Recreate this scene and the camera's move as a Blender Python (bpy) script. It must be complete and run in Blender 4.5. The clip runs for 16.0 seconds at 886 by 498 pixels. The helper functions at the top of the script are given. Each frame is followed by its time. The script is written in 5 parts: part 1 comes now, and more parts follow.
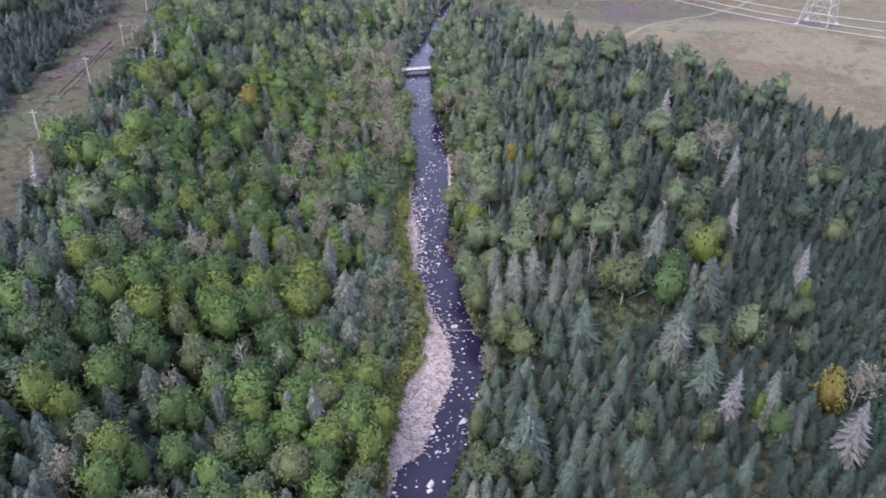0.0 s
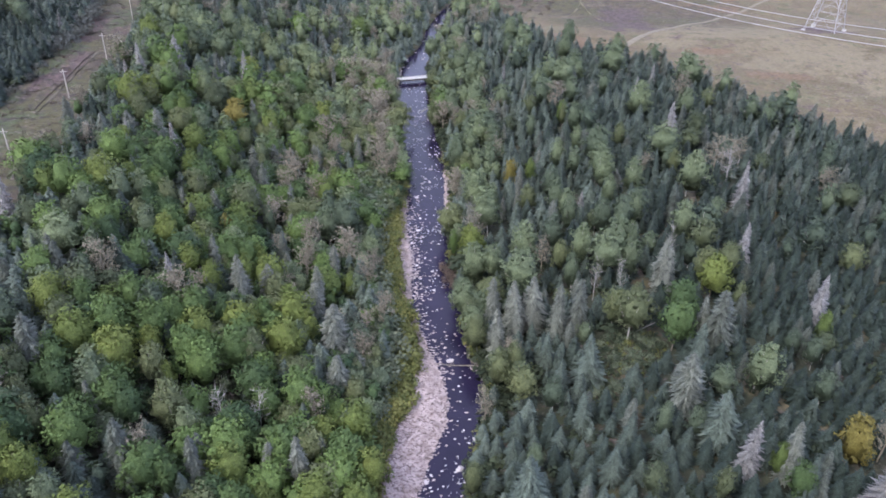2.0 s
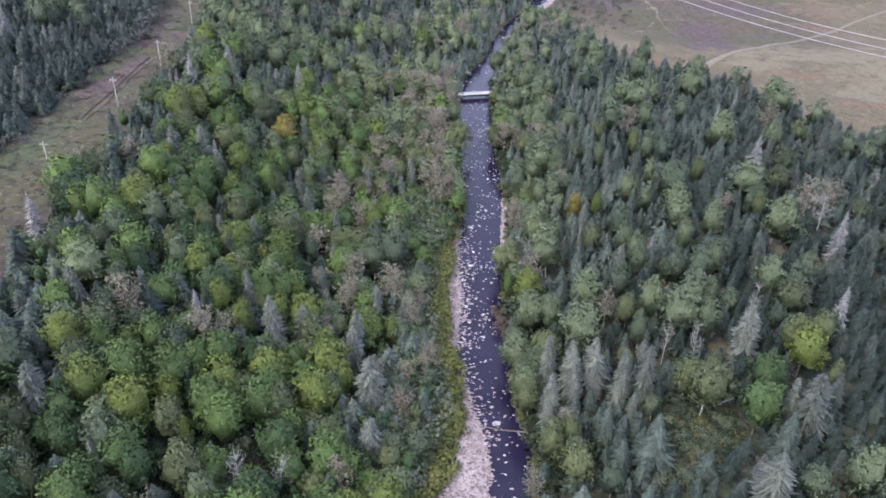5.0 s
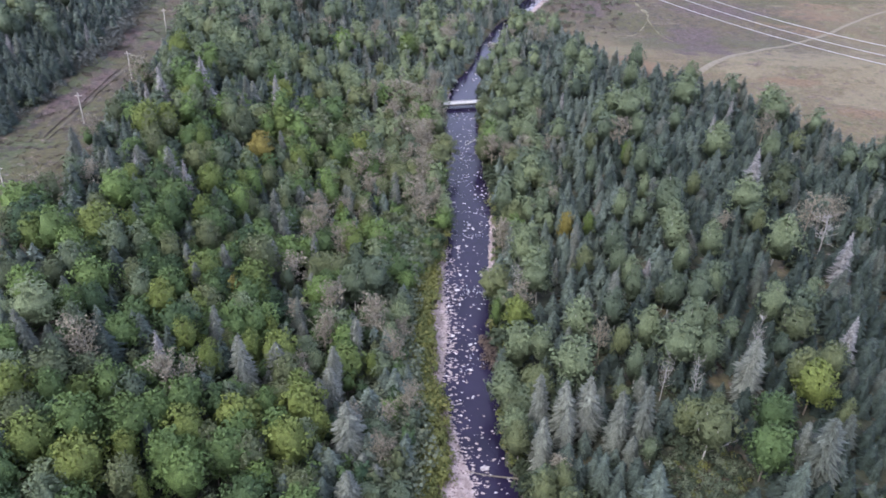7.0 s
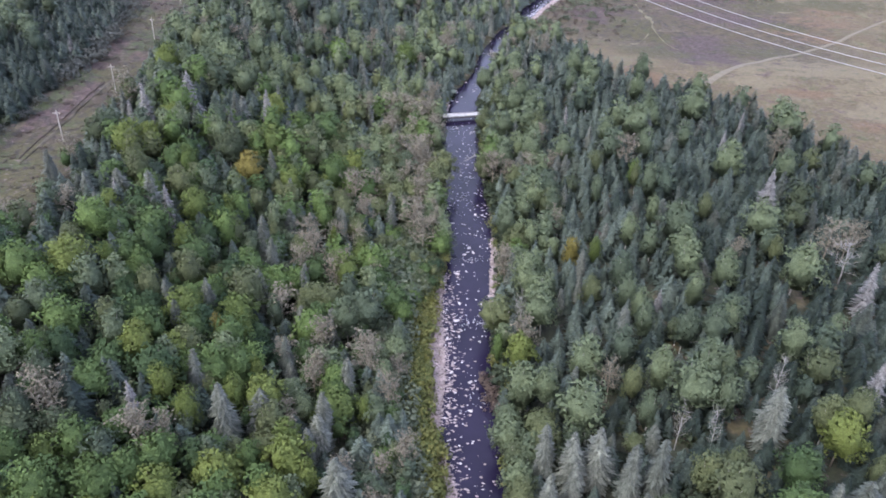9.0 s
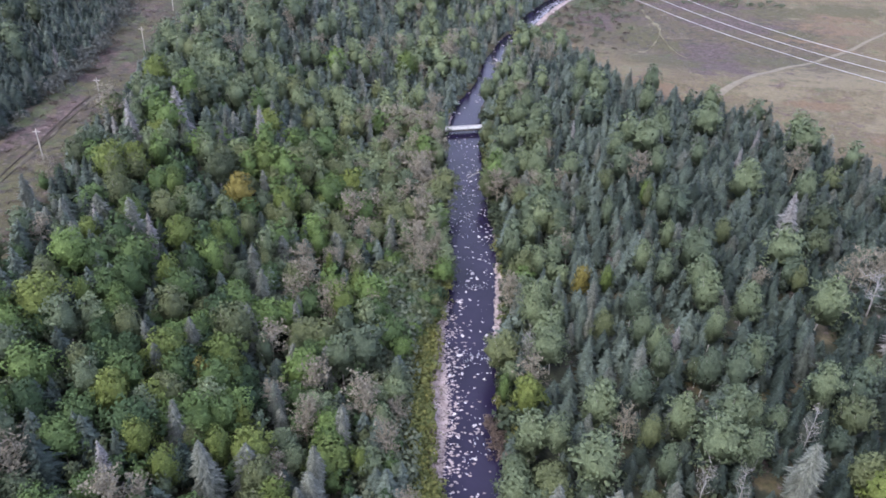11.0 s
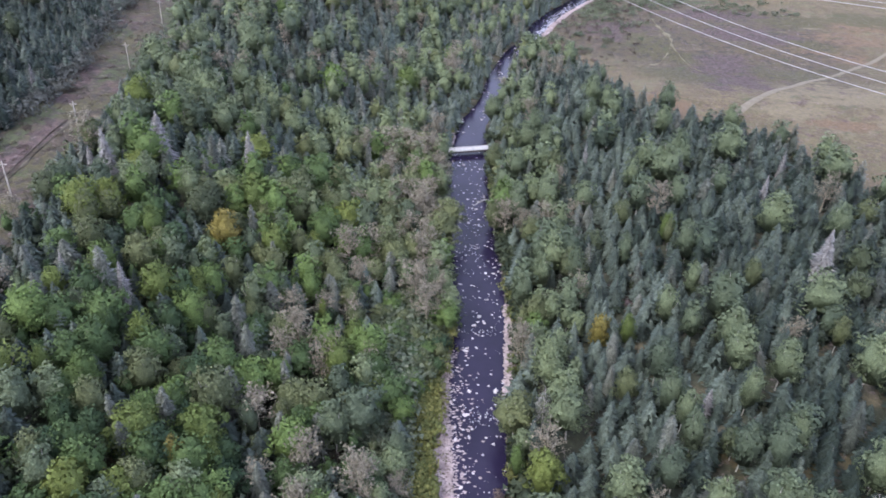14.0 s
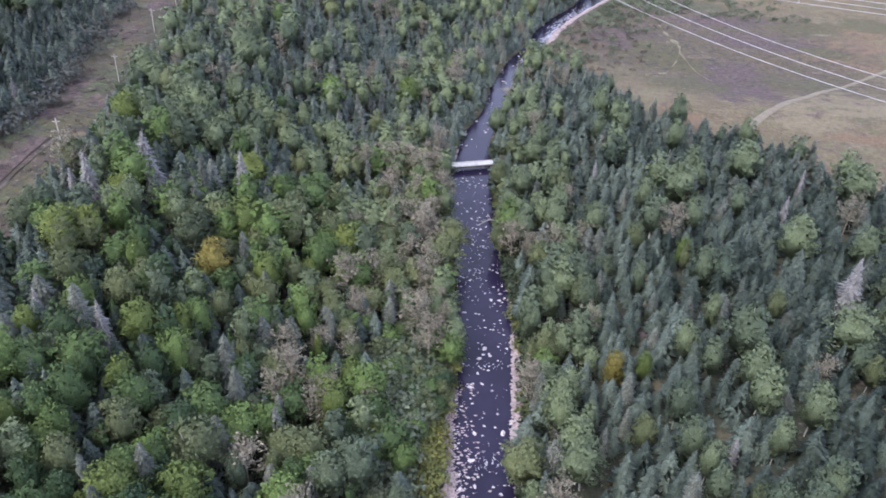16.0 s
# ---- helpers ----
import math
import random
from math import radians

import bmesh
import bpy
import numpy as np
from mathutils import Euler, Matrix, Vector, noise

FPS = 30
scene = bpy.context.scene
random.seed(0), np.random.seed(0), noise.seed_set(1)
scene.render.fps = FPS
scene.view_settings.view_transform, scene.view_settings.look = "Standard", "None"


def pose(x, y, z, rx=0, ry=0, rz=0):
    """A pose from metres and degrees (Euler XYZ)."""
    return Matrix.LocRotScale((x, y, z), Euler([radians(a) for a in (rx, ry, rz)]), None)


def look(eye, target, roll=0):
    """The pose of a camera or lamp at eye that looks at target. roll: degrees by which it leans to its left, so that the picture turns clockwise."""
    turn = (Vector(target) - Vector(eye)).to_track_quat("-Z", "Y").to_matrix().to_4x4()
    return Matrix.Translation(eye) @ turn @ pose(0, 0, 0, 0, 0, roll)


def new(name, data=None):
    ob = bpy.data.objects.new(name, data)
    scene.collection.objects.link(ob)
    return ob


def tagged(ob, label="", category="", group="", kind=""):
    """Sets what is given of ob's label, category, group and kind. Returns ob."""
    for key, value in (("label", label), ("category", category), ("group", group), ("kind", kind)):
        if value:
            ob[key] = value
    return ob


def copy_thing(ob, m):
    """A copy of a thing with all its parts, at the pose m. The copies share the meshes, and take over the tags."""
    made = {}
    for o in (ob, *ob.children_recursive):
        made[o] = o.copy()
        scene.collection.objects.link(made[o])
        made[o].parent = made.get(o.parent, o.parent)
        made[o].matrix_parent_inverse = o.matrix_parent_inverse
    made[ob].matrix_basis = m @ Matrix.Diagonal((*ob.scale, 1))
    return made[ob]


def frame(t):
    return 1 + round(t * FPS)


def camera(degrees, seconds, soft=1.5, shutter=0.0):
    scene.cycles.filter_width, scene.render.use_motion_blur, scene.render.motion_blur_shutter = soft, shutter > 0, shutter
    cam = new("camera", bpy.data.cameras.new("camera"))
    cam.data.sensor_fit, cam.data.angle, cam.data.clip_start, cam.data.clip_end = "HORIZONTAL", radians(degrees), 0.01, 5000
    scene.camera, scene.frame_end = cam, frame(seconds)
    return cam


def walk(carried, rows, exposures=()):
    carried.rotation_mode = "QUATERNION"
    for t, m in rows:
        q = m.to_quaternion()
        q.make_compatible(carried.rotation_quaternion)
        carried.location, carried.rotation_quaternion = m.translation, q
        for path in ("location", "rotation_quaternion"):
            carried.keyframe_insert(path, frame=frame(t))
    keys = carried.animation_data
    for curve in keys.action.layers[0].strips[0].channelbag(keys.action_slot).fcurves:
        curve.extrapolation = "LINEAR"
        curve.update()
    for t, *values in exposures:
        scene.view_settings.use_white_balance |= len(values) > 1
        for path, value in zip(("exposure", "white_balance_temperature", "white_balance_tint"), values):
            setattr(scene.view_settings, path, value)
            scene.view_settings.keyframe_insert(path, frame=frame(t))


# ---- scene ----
# ---- camera: a drone flying level, upstream along a small river ----
cam = camera(64.5, 16.0, soft=1.75)
METRES, EYE, TILT, LEAN, TURN = 96.0, 107.0, -33.0, -1.0, 0.0
ROWS = [
    (0.0, 0.0, 0.0, 0.0, -0.0, 0.0, -0.0),
    (0.5, 0.0022, 0.0272, 0.0181, -0.01, 0.01, 0.03),
    (1.0, 0.0047, 0.054, 0.0346, -0.05, 0.04, 0.07),
    (1.5, 0.0071, 0.0804, 0.0507, -0.07, 0.05, 0.08),
    (2.0, 0.0091, 0.1066, 0.0669, -0.1, 0.05, 0.08),
    (2.5, 0.011, 0.1327, 0.0832, -0.12, 0.07, 0.08),
    (3.0, 0.0128, 0.1587, 0.0992, -0.15, 0.1, 0.08),
    (3.5, 0.0139, 0.1852, 0.1158, -0.16, 0.1, 0.08),
    (4.0, 0.0146, 0.2118, 0.1331, -0.18, 0.09, 0.07),
    (4.2, 0.0147, 0.2223, 0.1396, -0.19, 0.09, 0.07),
    (4.3, 0.0137, 0.2278, 0.1429, 0.35, 0.09, -0.3),
    (4.4, 0.0115, 0.2335, 0.1463, 1.75, 0.08, -1.25),
    (4.5, 0.0082, 0.2392, 0.1497, 3.29, 0.06, -2.36),
    (4.6, 0.0082, 0.2445, 0.153, 3.95, 0.06, -2.8),
    (4.7, 0.0084, 0.2495, 0.1563, 4.28, 0.06, -3.02),
    (5.0, 0.0092, 0.2647, 0.1662, 4.38, 0.05, -3.08),
    (5.5, 0.0109, 0.2903, 0.1829, 3.95, 0.03, -2.78),
    (6.1, 0.0128, 0.3209, 0.2029, 3.7, 0.01, -2.6),
    (7.0, 0.0147, 0.3667, 0.233, 3.65, -0.0, -2.56),
    (7.5, 0.0139, 0.3921, 0.2498, 3.63, 0.01, -2.57),
    (8.0, 0.0121, 0.4177, 0.267, 3.61, 0.02, -2.58),
    (8.5, 0.01, 0.4435, 0.285, 3.6, 0.02, -2.59),
    (9.0, 0.0079, 0.4702, 0.3021, 3.61, 0.06, -2.62),
    (11.5, -0.0104, 0.6035, 0.3901, 3.67, 0.06, -2.75),
    (12.0, -0.0145, 0.6297, 0.407, 3.68, 0.07, -2.77),
    (12.5, -0.0185, 0.6554, 0.4246, 3.69, 0.05, -2.8),
    (13.0, -0.0227, 0.6811, 0.4415, 3.69, 0.07, -2.8),
    (13.5, -0.026, 0.707, 0.458, 3.71, 0.1, -2.81),
    (14.0, -0.0298, 0.7329, 0.4745, 3.72, 0.11, -2.8),
    (14.5, -0.0334, 0.7583, 0.4917, 3.73, 0.12, -2.79),
    (15.0, -0.037, 0.7842, 0.5077, 3.76, 0.15, -2.8),
    (15.5, -0.042, 0.8092, 0.5241, 3.74, 0.15, -2.82),
    (16.0, -0.046, 0.8341, 0.5401, 3.77, 0.15, -2.84),
]
walk(cam, [(t, pose(4.67, 0, EYE, TILT, LEAN, TURN) @ pose(METRES * x, METRES * y, METRES * z, 90 + pitch, roll, yaw)) for t, x, y, z, yaw, pitch, roll in ROWS])

# ---- world, sun ----
world = bpy.data.worlds.new("overcast_sky")
scene.world = world
world.use_nodes = True
wn, wl = world.node_tree.nodes, world.node_tree.links
sky = wn.new("ShaderNodeTexSky")
sky.sky_type, sky.sun_disc = "NISHITA", False
sky.sun_elevation, sky.sun_rotation = radians(48), radians(200)
sky.air_density, sky.dust_density, sky.ozone_density = 1.0, 6.0, 1.0
veil = wn.new("ShaderNodeMix")
veil.data_type = "RGBA"
veil.inputs[0].default_value = 0.65
veil.inputs[7].default_value = (6.42, 7.05, 10.5, 1)
wl.new(sky.outputs[0], veil.inputs[6])
wl.new(veil.outputs[2], wn["Background"].inputs[0])
wn["Background"].inputs[1].default_value = 0.12

sun = new("sun", bpy.data.lights.new("sun", "SUN"))
sun.data.energy, sun.data.angle, sun.data.color = 1.3, radians(22), (1.0, 0.97, 0.94)
sun.matrix_world = look((-120, -80, 170), (0, 0, 0))
scene.view_settings.exposure = 1.22


# ---- materials ----
def material(name):
    m = bpy.data.materials.new(name)
    m.use_nodes = True
    nt = m.node_tree
    return m, nt.nodes, nt.links, nt.nodes["Principled BSDF"]


def mixed(nodes, links, fac, a, b, blend="MIX"):
    """A colour mix of two sockets or colours; fac is a socket or a number."""
    n = nodes.new("ShaderNodeMix")
    n.data_type, n.blend_type = "RGBA", blend
    for socket, value in ((n.inputs[0], fac), (n.inputs[6], a), (n.inputs[7], b)):
        if isinstance(value, bpy.types.NodeSocket):
            links.new(value, socket)
        elif isinstance(value, tuple):
            socket.default_value = (*value, 1)
        else:
            socket.default_value = value
    return n.outputs[2]


def noisy(nodes, links, scale, detail=4.0, low=0.35, high=0.65, rough=0.55):
    """A noise in world metres, stretched between low and high to 0..1."""
    g = nodes.new("ShaderNodeNewGeometry")
    n = nodes.new("ShaderNodeTexNoise")
    n.inputs["Scale"].default_value, n.inputs["Detail"].default_value, n.inputs["Roughness"].default_value = scale, detail, rough
    links.new(g.outputs["Position"], n.inputs["Vector"])
    r = nodes.new("ShaderNodeMapRange")
    r.inputs[1].default_value, r.inputs[2].default_value = low, high
    links.new(n.outputs[0], r.inputs[0])
    return r.outputs[0]


def foliage(name, dark, light, single, leaf_var=0.16, through_light=0.22):
    """Leaves or needles: a colour for each tree between dark and light, with leaf clumps that differ. single: one object a tree."""
    m, nodes, links, bsdf = material(name)
    if single:
        info = nodes.new("ShaderNodeObjectInfo")
        split = nodes.new("ShaderNodeSeparateColor")
        links.new(info.outputs["Color"], split.inputs[0])
        tint = split.outputs[0]
    else:
        at = nodes.new("ShaderNodeAttribute")
        at.attribute_name = "tint"
        tint = at.outputs["Fac"]
    base = mixed(nodes, links, tint, dark, light)
    geo = nodes.new("ShaderNodeNewGeometry")
    r = nodes.new("ShaderNodeMapRange")
    r.inputs[3].default_value, r.inputs[4].default_value = 1 - leaf_var, 1 + leaf_var
    links.new(geo.outputs["Random Per Island"], r.inputs[0])
    n2 = noisy(nodes, links, 1.7, 3.0, 0.3, 0.7)
    r2 = nodes.new("ShaderNodeMapRange")
    r2.inputs[3].default_value, r2.inputs[4].default_value = 0.8, 1.18
    links.new(n2, r2.inputs[0])
    mul = nodes.new("ShaderNodeMath")
    mul.operation = "MULTIPLY"
    links.new(r.outputs[0], mul.inputs[0])
    links.new(r2.outputs[0], mul.inputs[1])
    n3 = noisy(nodes, links, 4.2, 3.0, 0.34, 0.66, 0.65)
    r3 = nodes.new("ShaderNodeMapRange")
    r3.inputs[3].default_value, r3.inputs[4].default_value = 0.68, 1.30
    links.new(n3, r3.inputs[0])
    sprig = nodes.new("ShaderNodeMath")
    sprig.operation = "MULTIPLY"
    links.new(mul.outputs[0], sprig.inputs[0])
    links.new(r3.outputs[0], sprig.inputs[1])
    bp = nodes.new("ShaderNodeBump")
    bp.inputs["Strength"].default_value, bp.inputs["Distance"].default_value = 0.5, 0.25
    links.new(n3, bp.inputs["Height"])
    links.new(bp.outputs[0], bsdf.inputs["Normal"])
    vm = nodes.new("ShaderNodeVectorMath")
    vm.operation = "SCALE"
    links.new(base, vm.inputs[0])
    links.new(sprig.outputs[0], vm.inputs["Scale"])
    links.new(vm.outputs[0], bsdf.inputs["Base Color"])
    bsdf.inputs["Roughness"].default_value = 0.65
    bsdf.inputs["Specular IOR Level"].default_value = 0.25
    tr = nodes.new("ShaderNodeBsdfTranslucent")
    links.new(vm.outputs[0], tr.inputs[0])
    mx = nodes.new("ShaderNodeMixShader")
    mx.inputs[0].default_value = through_light
    links.new(bsdf.outputs[0], mx.inputs[1])
    links.new(tr.outputs[0], mx.inputs[2])
    links.new(mx.outputs[0], nodes["Material Output"].inputs[0])
    return m


def rough_surface(name, a, b, scale, rough=0.85, fine=None, bump=0.3, bump_scale=8.0):
    """A weathered surface between two colours, with stains and fine relief."""
    m, nodes, links, bsdf = material(name)
    c = mixed(nodes, links, noisy(nodes, links, scale), a, b)
    fine_noise = noisy(nodes, links, fine or scale * 9, 5.0, 0.25, 0.75)
    dim = nodes.new("ShaderNodeMapRange")
    dim.inputs[3].default_value, dim.inputs[4].default_value = 0.72, 1.2
    links.new(fine_noise, dim.inputs[0])
    vm = nodes.new("ShaderNodeVectorMath")
    vm.operation = "SCALE"
    links.new(c, vm.inputs[0])
    links.new(dim.outputs[0], vm.inputs["Scale"])
    links.new(vm.outputs[0], bsdf.inputs["Base Color"])
    bsdf.inputs["Roughness"].default_value = rough
    bp = nodes.new("ShaderNodeBump")
    bp.inputs["Strength"].default_value, bp.inputs["Distance"].default_value = bump, 0.1
    links.new(noisy(nodes, links, bump_scale, 4.0, 0.2, 0.8), bp.inputs["Height"])
    links.new(bp.outputs[0], bsdf.inputs["Normal"])
    return m


# the colours of leaves: (dark, light)
LEAF = {
    "spruce": ((0.036, 0.054, 0.046), (0.128, 0.164, 0.138)),
    "grey": ((0.082, 0.098, 0.084), (0.166, 0.182, 0.156)),
    "birch": ((0.074, 0.104, 0.075), (0.176, 0.222, 0.124)),
    "maple": ((0.044, 0.080, 0.042), (0.138, 0.210, 0.068)),
    "lime": ((0.088, 0.138, 0.046), (0.166, 0.208, 0.058)),
    "olive": ((0.082, 0.106, 0.062), (0.152, 0.178, 0.086)),
    "bare": ((0.172, 0.162, 0.123), (0.268, 0.248, 0.194)),
    "willow": ((0.102, 0.132, 0.088), (0.174, 0.200, 0.134)),
    "snag": ((0.110, 0.120, 0.080), (0.150, 0.160, 0.100)),
    "sallow": ((0.100, 0.108, 0.100), (0.128, 0.138, 0.126)),
    "dead": ((0.170, 0.168, 0.168), (0.310, 0.305, 0.306)),
    "yellow": ((0.180, 0.160, 0.045), (0.225, 0.192, 0.055)),
    "shrub": ((0.096, 0.122, 0.044), (0.205, 0.208, 0.068)),
    "heath": ((0.092, 0.066, 0.066), (0.108, 0.100, 0.065)),
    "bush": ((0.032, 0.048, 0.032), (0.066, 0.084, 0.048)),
}
BOUGHS = {"spruce": 0.30, "grey": 0.34, "dead": 0.30}
LEAVES_ONE = {k: foliage(k + "_leaves", *v, True, BOUGHS.get(k, 0.18), 0.05 if k in BOUGHS else 0.2) for k, v in LEAF.items()}
LEAVES_ALL = {k: foliage(k + "_leaves_joined", *v, False, BOUGHS.get(k, 0.18), 0.05 if k in BOUGHS else 0.2) for k, v in LEAF.items()}
BARK = rough_surface("grey_brown_bark", (0.11, 0.09, 0.075), (0.17, 0.15, 0.13), 0.8)
BIRCH_BARK = rough_surface("white_birch_bark", (0.30, 0.29, 0.27), (0.52, 0.51, 0.48), 1.2)
DEAD_BARK = rough_surface("silver_dead_wood", (0.24, 0.235, 0.23), (0.38, 0.375, 0.37), 0.8)
TWIG_BARK = rough_surface("brown_grey_twigs", (0.18, 0.160, 0.125), (0.30, 0.270, 0.215), 0.8)
BARKS = {"birch": BIRCH_BARK, "olive": BIRCH_BARK, "snag": DEAD_BARK, "dead": DEAD_BARK, "bare": TWIG_BARK}
STONE = rough_surface("pale_river_stone", (0.23, 0.185, 0.185), (0.41, 0.345, 0.35), 0.6, 0.8, 5.0)
WET_STONE = rough_surface("dark_wet_stone", (0.10, 0.085, 0.085), (0.20, 0.175, 0.17), 0.6, 0.45, 5.0)
DECK = rough_surface("weathered_deck_timber", (0.34, 0.34, 0.345), (0.46, 0.46, 0.465), 0.7, 0.8, 6.0)
BEAM = rough_surface("dark_bridge_timber", (0.07, 0.06, 0.055), (0.12, 0.105, 0.10), 0.7)
POLE = rough_surface("silver_pole_timber", (0.36, 0.34, 0.31), (0.50, 0.47, 0.43), 0.7)
STEEL = rough_surface("galvanised_steel", (0.34, 0.34, 0.36), (0.46, 0.46, 0.48), 0.5, 0.55)
CABLE = rough_surface("aluminium_cable", (0.36, 0.35, 0.365), (0.46, 0.45, 0.465), 0.2, 0.5)
CONCRETE = rough_surface("pale_concrete", (0.42, 0.41, 0.39), (0.55, 0.54, 0.52), 0.5)
PORCELAIN = rough_surface("brown_porcelain", (0.10, 0.05, 0.03), (0.15, 0.08, 0.05), 3.0, 0.3)


def water_material():
    m, nodes, links, bsdf = material("dark_river_water")
    c = mixed(nodes, links, noisy(nodes, links, 0.09, 3.0), (0.010, 0.008, 0.023), (0.019, 0.015, 0.037))
    links.new(c, bsdf.inputs["Base Color"])
    bsdf.inputs["Roughness"].default_value, bsdf.inputs["IOR"].default_value = 0.06, 1.33
    bp = nodes.new("ShaderNodeBump")
    bp.inputs["Strength"].default_value, bp.inputs["Distance"].default_value = 0.25, 0.14
    links.new(noisy(nodes, links, 1.3, 4.0, 0.2, 0.8), bp.inputs["Height"])
    links.new(bp.outputs[0], bsdf.inputs["Normal"])
    return m


def ground_material():
    """Forest floor, dry field, cleared strip and gravel, told apart by where they lie."""
    m, nodes, links, bsdf = material("forest_floor_and_field")

    def zone(name):
        at = nodes.new("ShaderNodeAttribute")
        at.attribute_name = name
        return at.outputs["Fac"]

    def blotchy(name, scale, spread=1.05):
        """A zone with a ragged, blotchy edge."""
        n = noisy(nodes, links, scale, 6.0, 0.3, 0.7, 0.68)
        r = nodes.new("ShaderNodeMapRange")
        r.inputs[3].default_value, r.inputs[4].default_value = -spread / 2, spread / 2
        links.new(n, r.inputs[0])
        add = nodes.new("ShaderNodeMath")
        links.new(zone(name), add.inputs[0])
        links.new(r.outputs[0], add.inputs[1])
        out = nodes.new("ShaderNodeMapRange")
        out.interpolation_type = "SMOOTHSTEP"
        out.inputs[1].default_value, out.inputs[2].default_value = 0.12, 0.58
        links.new(add.outputs[0], out.inputs[0])
        return out.outputs[0]

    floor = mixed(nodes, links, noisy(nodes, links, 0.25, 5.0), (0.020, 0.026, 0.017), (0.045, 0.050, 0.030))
    grass = mixed(nodes, links, noisy(nodes, links, 0.10, 6.0), (0.104, 0.083, 0.047), (0.154, 0.126, 0.068))
    grass = mixed(nodes, links, noisy(nodes, links, 0.045, 5.0, 0.50, 0.66), grass, (0.104, 0.096, 0.052))
    grass = mixed(nodes, links, noisy(nodes, links, 0.35, 6.0, 0.47, 0.60, 0.7), grass, (0.104, 0.078, 0.053))
    grass = mixed(nodes, links, noisy(nodes, links, 0.06, 6.0, 0.55, 0.63, 0.7), grass, (0.146, 0.128, 0.072))
    heath = mixed(nodes, links, noisy(nodes, links, 0.16, 6.0, 0.42, 0.58), (0.052, 0.036, 0.026), (0.050, 0.050, 0.024))
    heath = mixed(nodes, links, noisy(nodes, links, 0.07, 5.0, 0.48, 0.62), heath, (0.070, 0.050, 0.040))
    heath = mixed(nodes, links, noisy(nodes, links, 0.5, 6.0, 0.52, 0.62, 0.7), heath, (0.074, 0.064, 0.040))
    gravel = mixed(nodes, links, noisy(nodes, links, 1.6, 4.0), (0.10, 0.076, 0.076), (0.24, 0.19, 0.185))
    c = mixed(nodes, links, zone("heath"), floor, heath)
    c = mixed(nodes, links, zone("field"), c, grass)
    mauve = mixed(nodes, links, noisy(nodes, links, 0.45, 6.0, 0.40, 0.60, 0.7), (0.056, 0.038, 0.038), (0.104, 0.072, 0.070))
    c = mixed(nodes, links, blotchy("pale", 0.07), c, (0.162, 0.136, 0.085))
    c = mixed(nodes, links, blotchy("rust", 0.09), c, (0.138, 0.094, 0.056))
    c = mixed(nodes, links, blotchy("mauve", 0.10), c, mauve)
    c = mixed(nodes, links, blotchy("olive", 0.09), c, (0.074, 0.068, 0.032))
    c = mixed(nodes, links, blotchy("green", 0.12), c, (0.058, 0.072, 0.032))
    tussock = mixed(nodes, links, noisy(nodes, links, 0.30, 6.0, 0.50, 0.60, 0.72), c, (0.042, 0.036, 0.031))
    c = mixed(nodes, links, zone("heath"), c, tussock)
    c = mixed(nodes, links, blotchy("gravel", 0.55), c, gravel)
    fine_noise = noisy(nodes, links, 0.9, 6.0, 0.25, 0.75, 0.7)
    dim = nodes.new("ShaderNodeMapRange")
    dim.inputs[3].default_value, dim.inputs[4].default_value = 0.55, 1.40
    links.new(fine_noise, dim.inputs[0])
    vm = nodes.new("ShaderNodeVectorMath")
    vm.operation = "SCALE"
    links.new(c, vm.inputs[0])
    links.new(dim.outputs[0], vm.inputs["Scale"])
    links.new(vm.outputs[0], bsdf.inputs["Base Color"])
    bsdf.inputs["Roughness"].default_value = 0.95
    bp = nodes.new("ShaderNodeBump")
    bp.inputs["Strength"].default_value, bp.inputs["Distance"].default_value = 0.6, 0.5
    links.new(fine_noise, bp.inputs["Height"])
    links.new(bp.outputs[0], bsdf.inputs["Normal"])
    return m


# ---- plan: river, banks, slopes, openings in the woods ----
# stations along the river: y, left bank, left waterline, right waterline
RIVER = np.array([
    (-60, -8, -8, 4), (60, -3, -3, 6), (81, -3.2, -3, 8), (88, -3.9, -2.5, 10), (92, -4.1, 2.3, 11.5), (104, -3.3, 5.5, 13.7), (111, -0.6, 8.1, 16.1),
    (119, 0.9, 8.6, 17), (125, 1.8, 7.4, 16.6), (132, 2.1, 5.0, 13.6), (142, 0.4, 2.2, 12.8), (149, -1.5, -0.2, 12.3), (158, -3.4, -0.7, 11.4),
    (168, -4.6, -0.6, 10.2), (180, -5.3, -2.0, 9.3), (192, -5.2, -3.4, 8.9), (214, -4.7, -4.0, 9.2), (226, -5.3, -5.2, 8.6), (257, -9, -9, 6.3),
    (290, -12, -12, 3.0), (310, -13, -13, 1.6), (338, -10.5, -10.5, 0.6), (365, -3.4, -3.4, 5), (395, -0.6, -0.6, 9), (432, 6.6, 6.6, 17),
    (455, 15.4, 15.4, 24.5)])
RIVER_FAR = np.array([(483, 20.8, 20.8, 32), (513, 31, 31, 43), (541, 44.5, 44.5, 57), (572, 55, 55, 73), (640, 92, 92, 114), (760, 150, 150, 172)])
RIVER = np.concatenate([RIVER, RIVER_FAR])


def bank_l(y):
    return np.interp(y, RIVER[:, 0], RIVER[:, 1])


def water_l(y):
    return np.interp(y, RIVER[:, 0], RIVER[:, 2])


def water_r(y):
    return np.interp(y, RIVER[:, 0], RIVER[:, 3])


def bank_r(y):
    """The right bank: a stony margin in two stretches."""
    return water_r(y) + 1.7 * step(y, 182, 190) * (1 - step(y, 218, 228)) + 2.6 * step(y, 452, 470) * (1 - step(y, 600, 640))


